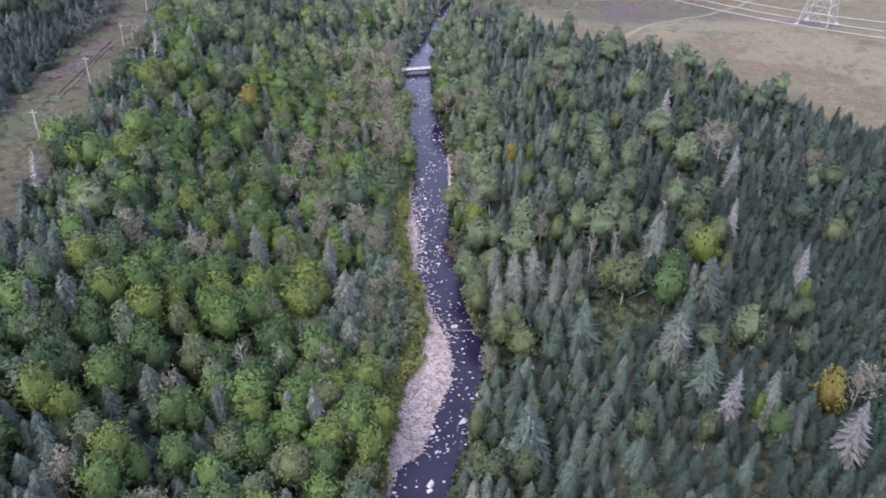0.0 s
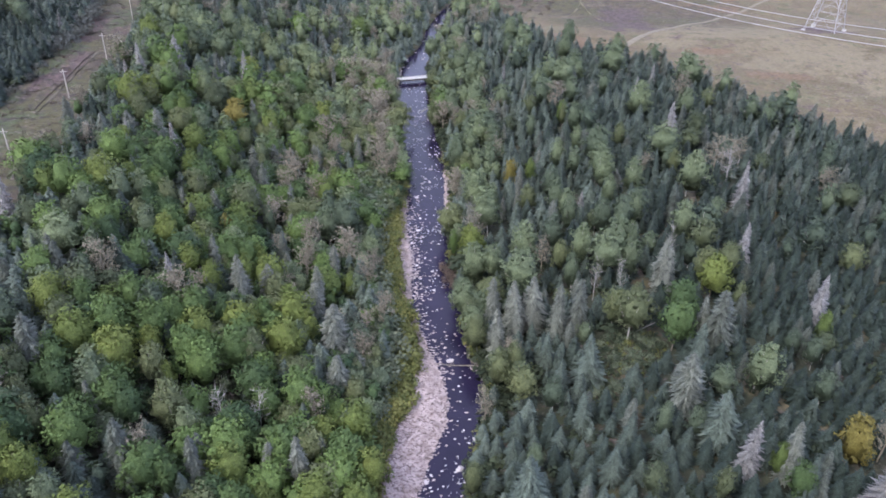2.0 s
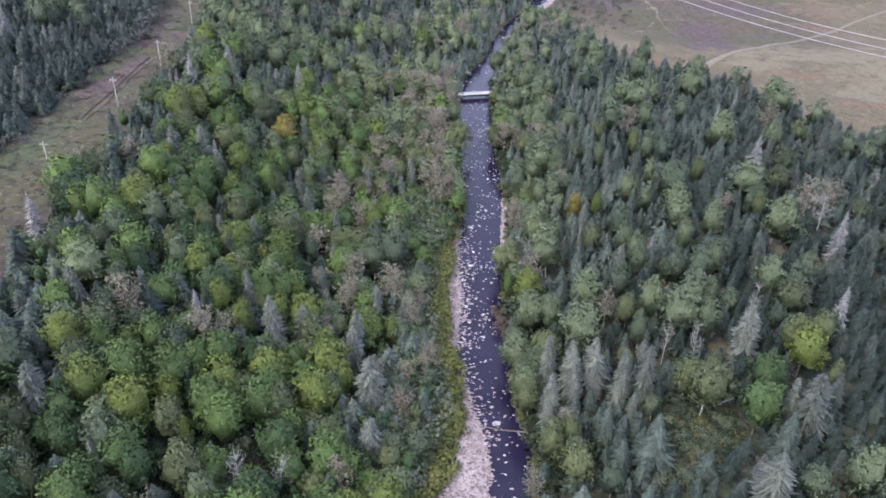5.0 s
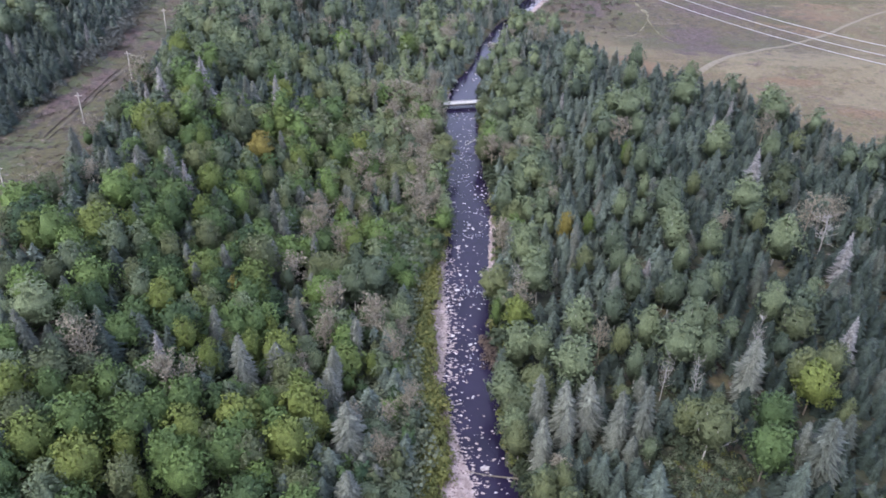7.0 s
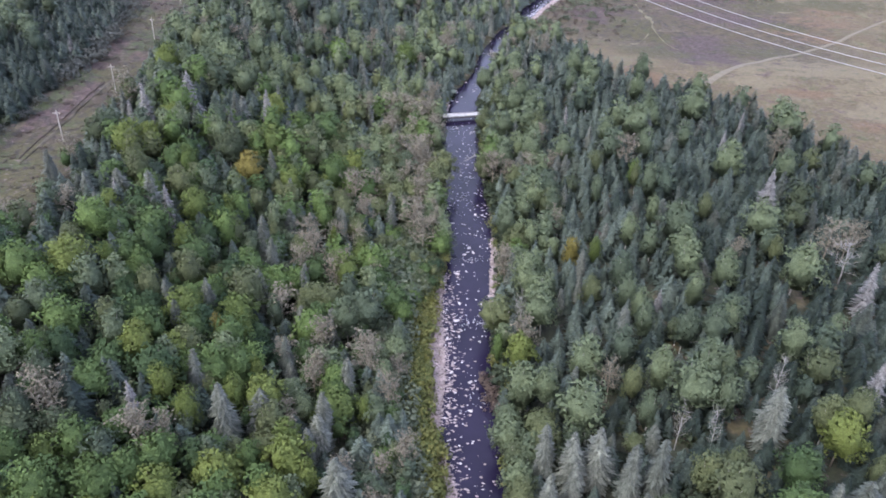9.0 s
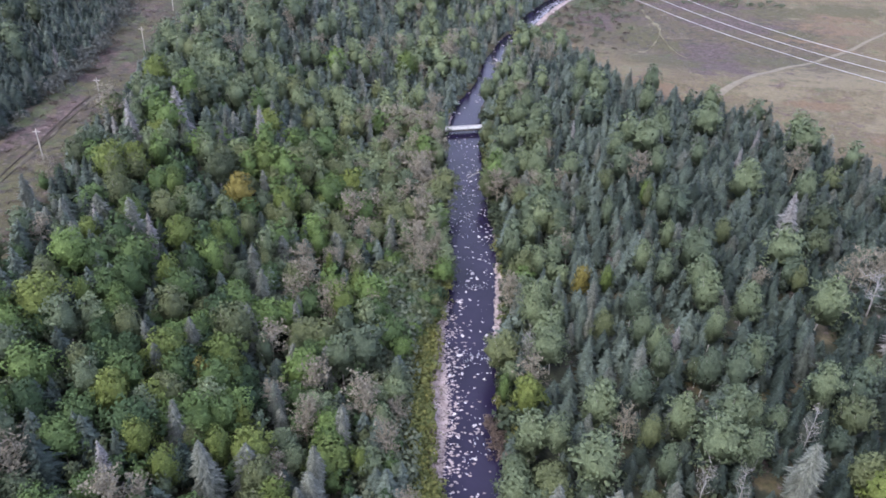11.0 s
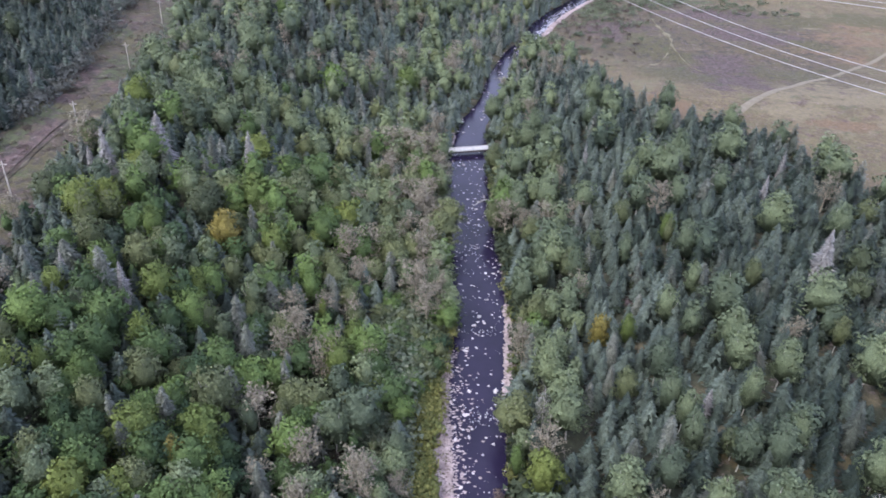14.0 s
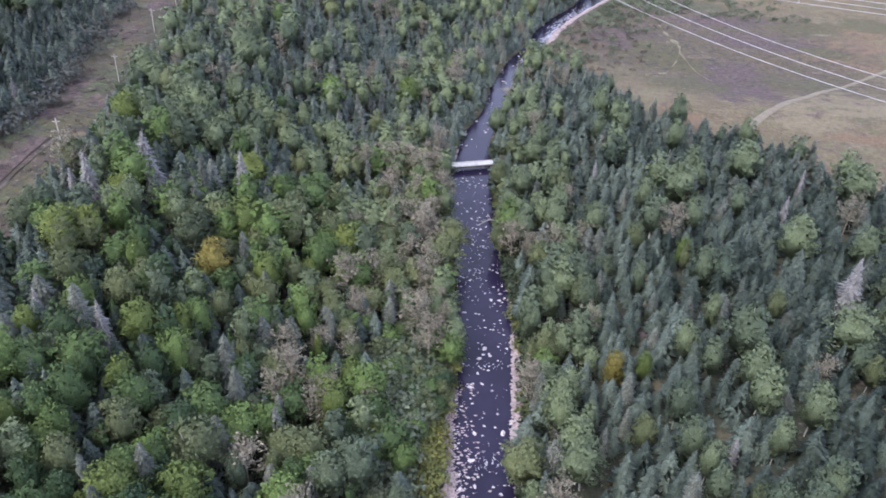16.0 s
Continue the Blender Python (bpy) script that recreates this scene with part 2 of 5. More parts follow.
def step(v, a, b):
    t = np.clip((v - a) / (b - a), 0, 1)
    return t * t * (3 - 2 * t)


def strip_l(y):
    """The left edge of the cleared strip under the pole line."""
    return np.interp(y, [60, 189, 255, 300, 350, 390, 600], [-106, -121, -129, -136, -148, -157, -205])


def strip_r(y):
    return np.interp(y, [60, 123, 152, 178, 207, 242, 267, 299, 347, 600], [-78.5, -85.5, -89, -93, -97, -102, -107, -114, -122.5, -174])


def field_edge(x):
    """The y beyond which the woods on the right end and the open field begins."""
    return np.interp(x, [0, 20, 38, 45, 52, 63, 78, 92, 102, 110, 117, 128, 148, 220, 300], [470, 438, 404, 378, 350, 334, 323, 314, 306, 292, 277, 260, 234, 170, 120])


# blotches of other growth on the open ground: x, y, and the reach along x and y
BLOTCHES = {
    "mauve": [(-119, 232, 4.5, 12), (-118, 249, 4, 9), (-121, 262, 4, 7), (-110, 207, 4, 10), (-119, 212, 3, 9), (106, 398, 14, 24), (112, 420, 13, 22), (140, 478, 26, 14), (128, 516, 30, 12), (66, 476, 18, 20), (-125, 276, 4, 6), (-132, 299, 5, 7),
              (-142, 352, 5, 9), (-124, 289, 5, 7), (-142, 390, 6, 8), (-114, 224, 2.5, 8), (207, 382, 13, 10), (96, 376, 6, 9), (146, 470, 12, 8)],
    "rust": [(187, 477, 18, 16), (205, 505, 20, 12), (178, 440, 10, 8), (130, 334, 14, 5), (74, 342, 4, 8), (165, 456, 12, 8), (66, 352, 4, 6), (150, 300, 12, 5)],
    "olive": [(166, 463, 12, 9), (84, 396, 12, 14), (81, 452, 12, 24), (136, 408, 18, 12), (172, 508, 22, 10), (216, 520, 26, 16), (-136, 334, 8, 10), (-120, 270, 5, 8),
              (-108, 232, 3, 10), (-103, 195, 3, 20), (-108, 165, 12, 34), (-112, 205, 9, 16), (-125, 268, 4, 5), (-113, 276, 4, 8), (-104, 229, 4, 8), (-111, 228, 2.5, 7), (93, 432, 6, 9), (76, 462, 8, 8)],
    "green": [(-140, 338, 4, 7), (-130, 266, 4, 6), (-126, 247, 4, 6), (-120, 316, 7, 16), (-129, 368, 6, 14), (-125, 260, 4, 7), (-125, 238, 2.5, 6), (-123, 215, 3, 8), (-122, 300, 4, 8), (-116, 185, 6, 20), (60, 520, 14, 20), (96, 552, 30, 12)],
    "pale": [(134, 362, 24, 14), (118, 348, 16, 8), (94, 407, 3, 2.2), (160, 372, 30, 20), (178, 330, 40, 30), (228, 300, 60, 40), (180, 500, 7, 3), (212, 392, 22, 8)],
}


def blotch(kind, x, y):
    """How much of that growth stands at a place, 0 to 1."""
    return np.max([np.exp(-((x - a) / p) ** 2 - ((y - c) / q) ** 2) for a, c, p, q in BLOTCHES[kind]], axis=0)


def waves(x, y, size):
    """A gentle unevenness between -1 and 1."""
    return (np.sin(x / size + 1.3 * np.sin(y / size * 0.7)) + np.sin(y / size * 1.1 + 1.7 + 1.2 * np.sin(x / size * 0.9))) / 2


def ground(x, y):
    """The height of the ground; the water lies at 0."""
    x, y = np.asarray(x, float), np.asarray(y, float)
    dl, dr = bank_l(y) - x, x - bank_r(y)
    left = 0.9 + 2.2 * step(dl, 0, 16) + 23.0 * step(dl, 14, 80) + 4.5 * step(dl, 75, 170)
    low = 1 - 0.92 * step(y, 350, 430)
    right = 0.9 + low * (2.0 * step(dr, 0, 8) + 6.4 * step(dr, 6, 46))
    z = np.where(dl > 0, left, np.where(dr > 0, right, 0.0))
    z = z + 0.5 * waves(x, y, 9.0) * step(np.maximum(dl, dr), 3, 12)
    wl_, wr_ = water_l(y), water_r(y)
    inside = np.minimum(x - wl_, wr_ - x)
    bed = np.where(inside > 0, -0.25 - 0.8 * step(inside, 0, 3), 0.0)
    bar = np.where((inside <= 0) & (dl <= 0) & (dr <= 0), 0.12 + 0.75 * np.clip(-inside / 3.0, 0, 1), 0.0)
    return z + bed + bar


def in_sight(x, y, margin=10.0):
    return (x > -64 - 0.52 * (y - 71) - margin) & (x < 82 + 0.545 * (y - 78) + margin) & (x > -235) & (y < 640)


def in_glade(x, y):
    """A small boggy opening on the right."""
    return (((x - 48) / 7.0) ** 2 + ((y - 126) / 7.5) ** 2 < 1) | (((x - 41) / 5.0) ** 2 + ((y - 118) / 6.0) ** 2 < 1)


def in_scrub(x, y):
    """Low willow scrub on the left bank, with no tall trees."""
    return ((x + 13.5) / 8.0) ** 2 + ((y - 205) / 17.0) ** 2 < 1


def wooded(x, y):
    grassy = 6.0 * step(y, 98, 110) * (1 - step(y, 196, 215)) + 0.4
    left = (x < bank_l(y) - grassy) & ~in_scrub(x, y) & ((x > strip_r(y)) | (x < strip_l(y)))
    right = (x > bank_r(y) + 0.4) & (y < field_edge(x)) & ~in_glade(x, y)
    clear = (np.hypot(x - 3, y - 314) > 5.5) & (np.hypot(x + 16, y - 306) > 7.5)
    return (left | right) & clear


# ---- mesh helpers ----
def mesh_of(name, verts, faces, mats, face_mats=None, smooth=False, normals=None, **attrs):
    """A mesh of triangles from arrays; attrs: a number for each vertex."""
    me = bpy.data.meshes.new(name)
    verts, faces = np.asarray(verts, np.float32), np.asarray(faces, np.int32)
    me.vertices.add(len(verts))
    me.vertices.foreach_set("co", verts.ravel())
    me.loops.add(faces.size)
    me.loops.foreach_set("vertex_index", faces.ravel())
    me.polygons.add(len(faces))
    me.polygons.foreach_set("loop_start", np.arange(0, faces.size, faces.shape[1], dtype=np.int32))
    for m in mats:
        me.materials.append(m)
    if face_mats is not None:
        me.polygons.foreach_set("material_index", np.asarray(face_mats, np.int32))
    for key, values in attrs.items():
        me.attributes.new(key, "FLOAT", "POINT").data.foreach_set("value", np.asarray(values, np.float32))
    me.update(calc_edges=True)
    me.polygons.foreach_set("use_smooth", np.full(len(faces), smooth or normals is not None))
    if normals is not None:
        me.normals_split_custom_set_from_vertices(normals)
    return me


def joined(pieces):
    """Pieces of (verts, faces) as one."""
    at, vs, fs = 0, [], []
    for v, f in pieces:
        vs.append(np.asarray(v, float))
        fs.append(np.asarray(f, int) + at)
        at += len(v)
    return np.concatenate(vs), np.concatenate(fs)


def part(name, geometry, mat, parent, label="", smooth=False):
    """One mesh object under a thing or a part; geometry: (verts, faces) or a mesh."""
    me = geometry if isinstance(geometry, bpy.types.Mesh) else mesh_of(name, *geometry, [mat], smooth=smooth)
    ob = new(name, me)
    ob.parent = parent
    return tagged(ob, label)


def tube(points, radii, sides=6, caps=True):
    """A tapered tube along points, as triangles."""
    pts = [Vector(p) for p in points]
    vs, fs = [], []
    for i, p in enumerate(pts):
        d = (pts[min(i + 1, len(pts) - 1)] - pts[max(i - 1, 0)]).normalized()
        q = d.to_track_quat("Z", "Y")
        for k in range(sides):
            a = 2 * math.pi * k / sides
            vs.append(p + q @ Vector((math.cos(a) * radii[i], math.sin(a) * radii[i], 0)))
    for i in range(len(pts) - 1):
        for k in range(sides):
            a, b = i * sides + k, i * sides + (k + 1) % sides
            fs += [(a, b, b + sides), (a, b + sides, a + sides)]
    if caps:
        for base in (0, (len(pts) - 1) * sides):
            fs += [(base, base + k, base + k + 1) if base else (base, base + k + 1, base + k) for k in range(1, sides - 1)]
    return np.array([tuple(v) for v in vs]), np.array(fs)


def box(x0, y0, z0, x1, y1, z1, bevel=0.0):
    """A box with chamfered upright and top edges, as triangles."""
    bm = bmesh.new()
    bmesh.ops.create_cube(bm, size=1)
    bmesh.ops.transform(bm, matrix=pose((x0 + x1) / 2, (y0 + y1) / 2, (z0 + z1) / 2) @ Matrix.Diagonal((x1 - x0, y1 - y0, z1 - z0, 1)), verts=bm.verts)
    if bevel:
        bmesh.ops.bevel(bm, geom=bm.edges[:], offset=bevel, segments=1, affect="EDGES")
    bmesh.ops.triangulate(bm, faces=bm.faces[:])
    bm.verts.index_update()
    out = np.array([v.co[:] for v in bm.verts]), np.array([[v.index for v in f.verts] for f in bm.faces])
    bm.free()
    return out


# ---- ground and water ----
def build_ground():
    xs = np.concatenate([[-4000, -2500, -1500, -900, -600, -420, -330], np.arange(-270, -150, 6), np.arange(-150, -24, 2), np.arange(-24, 36, 0.8),
                         np.arange(36, 200, 2.4), np.arange(200, 360, 8), [400, 520, 700, 1000, 1600, 2600, 4000]])
    ys = np.concatenate([[-3000, -1500, -700, -300, -120, -40, 0, 30], np.arange(50, 340, 1.5), np.arange(340, 560, 2.2), np.arange(560, 640, 5), [660, 700, 800, 1000, 1500, 2500, 4500]])
    X, Y = np.meshgrid(xs, ys)
    Z = ground(X, Y)
    nx, ny = len(xs), len(ys)
    i = (np.arange(ny - 1)[:, None] * nx + np.arange(nx - 1)[None]).ravel()
    faces = np.stack([i, i + 1, i + nx + 1, i + nx], 1)
    x, y = X.ravel(), Y.ravel()
    dl, dr = bank_l(y) - x, x - bank_r(y)
    field = step(y - field_edge(x), -6, 4) * (dr > 0)
    strip = step(x - strip_l(y), -2, 3) * (1 - step(x - strip_r(y), 0, 5)) * (dl > 0)
    verge = (1 - step(dl, 4.5, 8)) * (dl > 0) * (y > 80)
    scrub = np.clip(1.7 - ((x - 120) / 62) ** 2 - ((y - 462) / 78) ** 2, 0, 1) + step(y, 420, 450) * (1 - step(x - 0.45 * (y - 400) - 40, 0, 30))
    scrub = np.clip(scrub, 0, 1) * (dr > 0)
    wide_l, wide_r = water_l(y) - bank_l(y) > 0.4, bank_r(y) - water_r(y) > 0.4
    gravel = (((x < water_l(y)) & (dl <= 0.3) & wide_l) | ((x > water_r(y)) & (dr <= 0.3) & wide_r & (y > 400))).astype(float) * np.where((y > 132) & (y < 212), 0.42, 1.0)
    heath = np.clip(strip + verge + scrub + in_glade(x, y), 0, 1)
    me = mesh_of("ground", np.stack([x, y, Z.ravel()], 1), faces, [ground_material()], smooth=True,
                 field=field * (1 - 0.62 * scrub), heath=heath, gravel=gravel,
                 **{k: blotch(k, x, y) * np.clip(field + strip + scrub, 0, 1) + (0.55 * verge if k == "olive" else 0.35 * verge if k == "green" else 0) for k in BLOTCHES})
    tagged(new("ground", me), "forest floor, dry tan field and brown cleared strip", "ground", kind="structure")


def build_water():
    ys = np.arange(-58, 700, 2.0)
    l, r = water_l(ys) - 0.6, water_r(ys) + 0.6
    n = 9
    u = np.linspace(0, 1, n)
    X = l[:, None] * (1 - u) + r[:, None] * u
    V = np.stack([X, np.repeat(ys[:, None], n, 1), np.zeros_like(X)], -1).reshape(-1, 3)
    i = (np.arange(len(ys) - 1)[:, None] * n + np.arange(n - 1)[None]).ravel()
    me = mesh_of("river_water", V, np.stack([i, i + 1, i + n + 1, i + n], 1), [water_material()], smooth=True)
    tagged(new("river_water", me), "dark purplish shallow river water with fine ripples", "river", kind="structure")


build_ground()
build_water()


# ---- trees: one pattern for each kind, in several forms ----
RNG = np.random.default_rng(7)


def spruce_form(rng, tiers, arms, gap=0.0, width=1.0, height=9.0, low=0.05, fine=1.0, full=0.0):
    """A conifer of that height: a trunk and whorls of drooping boughs; full: how far the outline bulges. Returns trunk and crown."""
    h = height
    lean = rng.normal(0, 0.10, 2)
    trunk = tube([(0, 0, -0.6), (0, 0, h * 0.5), (lean[0], lean[1], h)], [0.17, 0.11, 0.02], 5, False)
    vs, fs = [], []
    reach = 3.1 * width
    lobed = rng.uniform(0, 6.28, 3)
    for k in range(tiers):
        f = low + (0.985 - low) * (k / (tiers - 1)) ** 0.95
        r = reach * (1 - f) ** (0.95 - 0.50 * full) * (1 - 0.28 * full * (1 - f) ** 2) * rng.uniform(0.86, 1.12) + 0.10
        turn = rng.uniform(0, 6.28)
        n = max(5, int(arms * (0.45 + 0.55 * (1 - f) ** 0.5) + 0.5))
        for a in range(n):
            if rng.random() < gap:
                continue
            an = turn + 6.283 * a / n + rng.normal(0, 0.25)
            L = r * rng.uniform(0.66, 1.08) * (1 + 0.12 * math.sin(2 * an + lobed[0] + 5 * f) + 0.10 * math.sin(3 * an + lobed[1] - 9 * f))
            z = f * h + rng.normal(0, 0.018 * h)
            d, s = np.array([math.cos(an), math.sin(an), 0]), np.array([-math.sin(an), math.cos(an), 0])
            foot = np.array([lean[0] * f, lean[1] * f, z])
            w = (0.10 + L * rng.uniform(0.13, 0.24)) * (13 / n) ** 0.6 * fine
            droop = L * rng.uniform(0.05, 0.42)
            tilt = rng.normal(0, 0.4) * w
            b = len(vs)
            vs += [foot + d * L * 0.30 + s * w + [0, 0, tilt - droop * 0.2], foot + d * L - [0, 0, droop], foot + d * L * 0.30 - s * w - [0, 0, tilt + droop * 0.2]]
            fs.append((b, b + 2, b + 1))
    if gap < 0.15:
        b, ring = len(vs), 7
        for up, wide in ((low, 0.46), (0.45, 0.30 + 0.12 * full)):
            vs += [np.array([math.cos(6.283 * q / ring), math.sin(6.283 * q / ring), 0]) * reach * wide * rng.uniform(0.8, 1.15) + [0, 0, h * up] for q in range(ring)]
        vs.append(np.array([lean[0] * 0.8, lean[1] * 0.8, h * 0.82]))
        for q in range(ring):
            w = (q + 1) % ring
            fs += [(b + q, b + w, b + ring + w), (b + q, b + ring + w, b + ring + q), (b + ring + q, b + ring + w, b + 2 * ring)]
    return trunk, (np.array(vs), np.array(fs), puffed(vs))


def lump(cuts):
    """A rough lump of foliage, 20 or 80 triangles."""
    bm = bmesh.new()
    bmesh.ops.create_icosphere(bm, subdivisions=cuts, radius=1)
    out = np.array([v.co[:] for v in bm.verts]), np.array([[w.index for w in f.verts] for f in bm.faces])
    bm.free()
    return out


LUMP, LUMP_FINE = lump(1), lump(2)


def leaf_shell(rng, centres, radii, each, size, squash=0.8):
    """Leaf clumps strewn over lobes."""
    vs, fs, ns = [], [], []
    for c, r in zip(centres, radii):
        d = rng.normal(size=(each, 3))
        d[:, 2] = np.abs(d[:, 2]) * 1.1 - 0.5
        d /= np.linalg.norm(d, axis=1)[:, None]
        p = c + d * r * rng.uniform(0.66, 1.28, (each, 1)) * [1, 1, squash]
        nrm = d * 0.8 + rng.normal(0, 0.55, (each, 3)) + [0, 0, 0.35]
        nrm /= np.linalg.norm(nrm, axis=1)[:, None]
        t1 = np.cross(nrm, rng.normal(size=(each, 3)))
        t1 /= np.linalg.norm(t1, axis=1)[:, None]
        t2 = np.cross(nrm, t1)
        s = size * rng.uniform(0.55, 1.35, (each, 1))
        skew = rng.uniform(-0.6, 0.6, (each, 1))
        vs.append(np.stack([p - t1 * s - t2 * s * 0.5, p + t1 * s - t2 * s * 0.5, p + t2 * s * 1.1 + t1 * s * skew], 1).reshape(-1, 3))
        soft = d * 0.70 + nrm * 0.25 + [0, 0, 0.25]
        ns.append(np.repeat(soft / np.linalg.norm(soft, axis=1)[:, None], 3, 0))
        i = sum(len(q) for q in vs[:-1]) + np.arange(each) * 3
        fs.append(np.stack([i, i + 1, i + 2], 1))
    return np.concatenate(vs), np.concatenate(fs), np.concatenate(ns)


def puffed(verts):
    """Normals of a conifer: outwards and up, drawn towards the facing of each bough, three points each."""
    v = np.asarray(verts, float)
    d = v * [1, 1, 0]
    d /= np.linalg.norm(d, axis=1)[:, None] + 1e-6
    n = len(v) // 3
    q = v[:3 * n].reshape(n, 3, 3)
    face = np.cross(q[:, 1] - q[:, 0], q[:, 2] - q[:, 0])
    face *= np.where(face[:, 2] < 0, -1, 1)[:, None] / (np.linalg.norm(face, axis=1)[:, None] + 1e-9)
    d = 0.85 * d + [0, 0, 0.35]
    d[:3 * n] += 0.40 * np.repeat(face, 3, 0)
    d += np.repeat(np.random.default_rng(3).normal(0, 0.20, (n + 1, 3)), 3, 0)[:len(d)]
    return d / (np.linalg.norm(d, axis=1)[:, None] + 1e-9)


def round_normals(verts):
    """Normals that point away from an upright axis."""
    d = np.asarray(verts, float) * [1, 1, 0] + [0, 0, 0.05]
    return d / np.linalg.norm(d, axis=1)[:, None]


def crown_normals(crown):
    """Crown with its own normals: (verts, faces, normals)."""
    v = crown[0]
    mid = np.array([v[:, 0].mean(), v[:, 1].mean(), v[:, 2].mean()])
    d = v - mid
    d /= np.linalg.norm(d, axis=1)[:, None] + 1e-6
    n = crown[2] * 0.50 + d * 0.62
    return v, crown[1], n / np.linalg.norm(n, axis=1)[:, None]


def broad_form(rng, lobes, each, height=11.5, spread=3.5, size=0.24, stem=0.12, limbs=4, lobe=0.25, ragged=1.0):
    """A broadleaf tree: a forked trunk with limbs into a domed crown of many leafy lobes with gaps between them."""
    h = height
    bow = rng.normal(0, 0.3, 2)
    low, top = h * stem, h * 0.98 - spread * lobe * 0.8
    mid = low + 0.40 * (top - low)
    k = np.arange(lobes) + 0.5
    u = 1 - 1.42 * k / lobes
    an = 2.39996 * k + rng.normal(0, 0.22, lobes)
    b = rng.uniform(0, 6.28, 4)
    bulge = 1 + ragged * (0.17 * np.sin(2 * an + b[0] + 2.2 * u) + 0.13 * np.sin(3 * an + b[1] - 4 * u) + 0.09 * np.sin(5 * an + b[2] + 5 * u))
    out = np.clip(1 - np.abs(u) ** 1.9, 0.02, 1) ** 0.55 * (spread * (1 - lobe * 0.8)) * bulge * rng.uniform(1 - 0.26 * ragged, 1.06, lobes)
    rise = np.where(u > 0, (top - mid) * u, (mid - low) * u) * (0.75 + 0.25 * bulge)
    centres = np.stack([bow[0] + out * np.cos(an), bow[1] + out * np.sin(an), mid + rise], -1)
    radii = spread * lobe * rng.uniform(0.66, 1.32, lobes)
    pieces = [tube([(0, 0, -0.6), (bow[0] * 0.4, bow[1] * 0.4, h * 0.4), (bow[0], bow[1], h * 0.86)], [0.15, 0.11, 0.03], 5, False)]
    for c in centres[rng.permutation(lobes)[:limbs]]:
        z0 = h * rng.uniform(0.28, 0.5)
        pieces.append(tube([(bow[0] * 0.4, bow[1] * 0.4, z0), (c[0] * 0.6, c[1] * 0.6, z0 * 0.5 + c[2] * 0.5 - 0.3), c + [0, 0, 0.3]], [0.10, 0.07, 0.025], 4, False))
    v, f, n = leaf_shell(rng, centres, radii, each, size, 0.85)
    heart = LUMP_FINE if lobes > 30 else LUMP
    inside = np.array([bow[0], bow[1], mid + 0.1 * (top - mid)]) + heart[0] * rng.uniform(0.66, 1.08, (len(heart[0]), 1)) * [spread * 0.73, spread * 0.73, (top - low) * 0.49]
    v, f, n = np.concatenate([v, inside]), np.concatenate([f, heart[1] + len(v)]), np.concatenate([n, heart[0]])
    return joined(pieces), crown_normals((v, f, n))


def bare_form(rng, limbs, twigs, height=12.0, spread=2.2, leaves=40):
    """A half-dead broadleaf tree: many fine grey branches, few leaves."""
    h = height
    trunk = tube([(0, 0, -0.6), (0.1, 0, h * 0.5), (0.2, 0.1, h * 0.95)], [0.15, 0.10, 0.02], 5, False)
    pieces, tips = [trunk], []
    for k in range(limbs):
        f = rng.uniform(0.28, 0.92)
        an = 2.4 * k + rng.normal(0, 0.3)
        L = spread * (1.15 - 0.7 * f) * rng.uniform(0.7, 1.2)
        a = np.array([0.15 * f, 0.05, h * f])
        b = a + [math.cos(an) * L, math.sin(an) * L, L * rng.uniform(0.3, 0.9)]
        pieces.append(tube([a, (a + b) / 2 + [0, 0, -0.1], b], [0.06, 0.045, 0.015], 3, False))
        for j in range(twigs):
            g = rng.uniform(0.3, 1.0)
            p = a + (b - a) * g
            q = p + rng.normal(0, 0.55, 3) + [0, 0, 0.45]
            pieces.append(tube([p, q], [0.035, 0.015], 3, False))
            tips.append(q)
    tips = np.array(tips)
    crown = leaf_shell(rng, tips, np.full(len(tips), 0.5), max(1, leaves // len(tips) + 1), 0.19)
    return joined(pieces), crown


def shrub_form(rng, clumps, height=1.6, size=0.3):
    c = rng.normal(0, 0.55, (6, 3)) * [1, 1, 0.2] + [0, 0, height * 0.5]
    stems = joined([tube([(0, 0, -0.2), p], [0.03, 0.01], 3, False) for p in c[:3]])
    return stems, leaf_shell(rng, c, np.full(6, 0.6 * height / 1.6 + 0.1), clumps // 6, size, 0.9)


# crowns of each broadleaf kind: height, spread, where the crown begins, limbs, size of the lobes
CROWNS = {
    "birch": [(12.5, 3.1, 0.24, 9, 0.28), (12.5, 2.9, 0.20, 7, 0.26), (12.5, 3.3, 0.30, 9, 0.30), (12.5, 2.8, 0.16, 7, 0.28), (12.5, 3.2, 0.22, 9, 0.25)],
    "maple": [(11.5, 3.6, 0.26, 3, 0.24), (11.5, 3.8, 0.30, 3, 0.22), (11.5, 3.4, 0.22, 3, 0.26), (11.5, 3.6, 0.28, 3, 0.21)],
    "lime": [(11.5, 3.5, 0.28, 3, 0.23), (11.5, 3.3, 0.24, 3, 0.21), (11.5, 3.7, 0.30, 3, 0.25)],
    "olive": [(11.5, 3.3, 0.34, 5, 0.26), (11.5, 3.5, 0.36, 6, 0.23), (11.5, 3.2, 0.30, 5, 0.28)],
    "yellow": [(11.0, 3.1, 0.10, 4, 0.24), (11.0, 3.3, 0.10, 4, 0.22)],
}


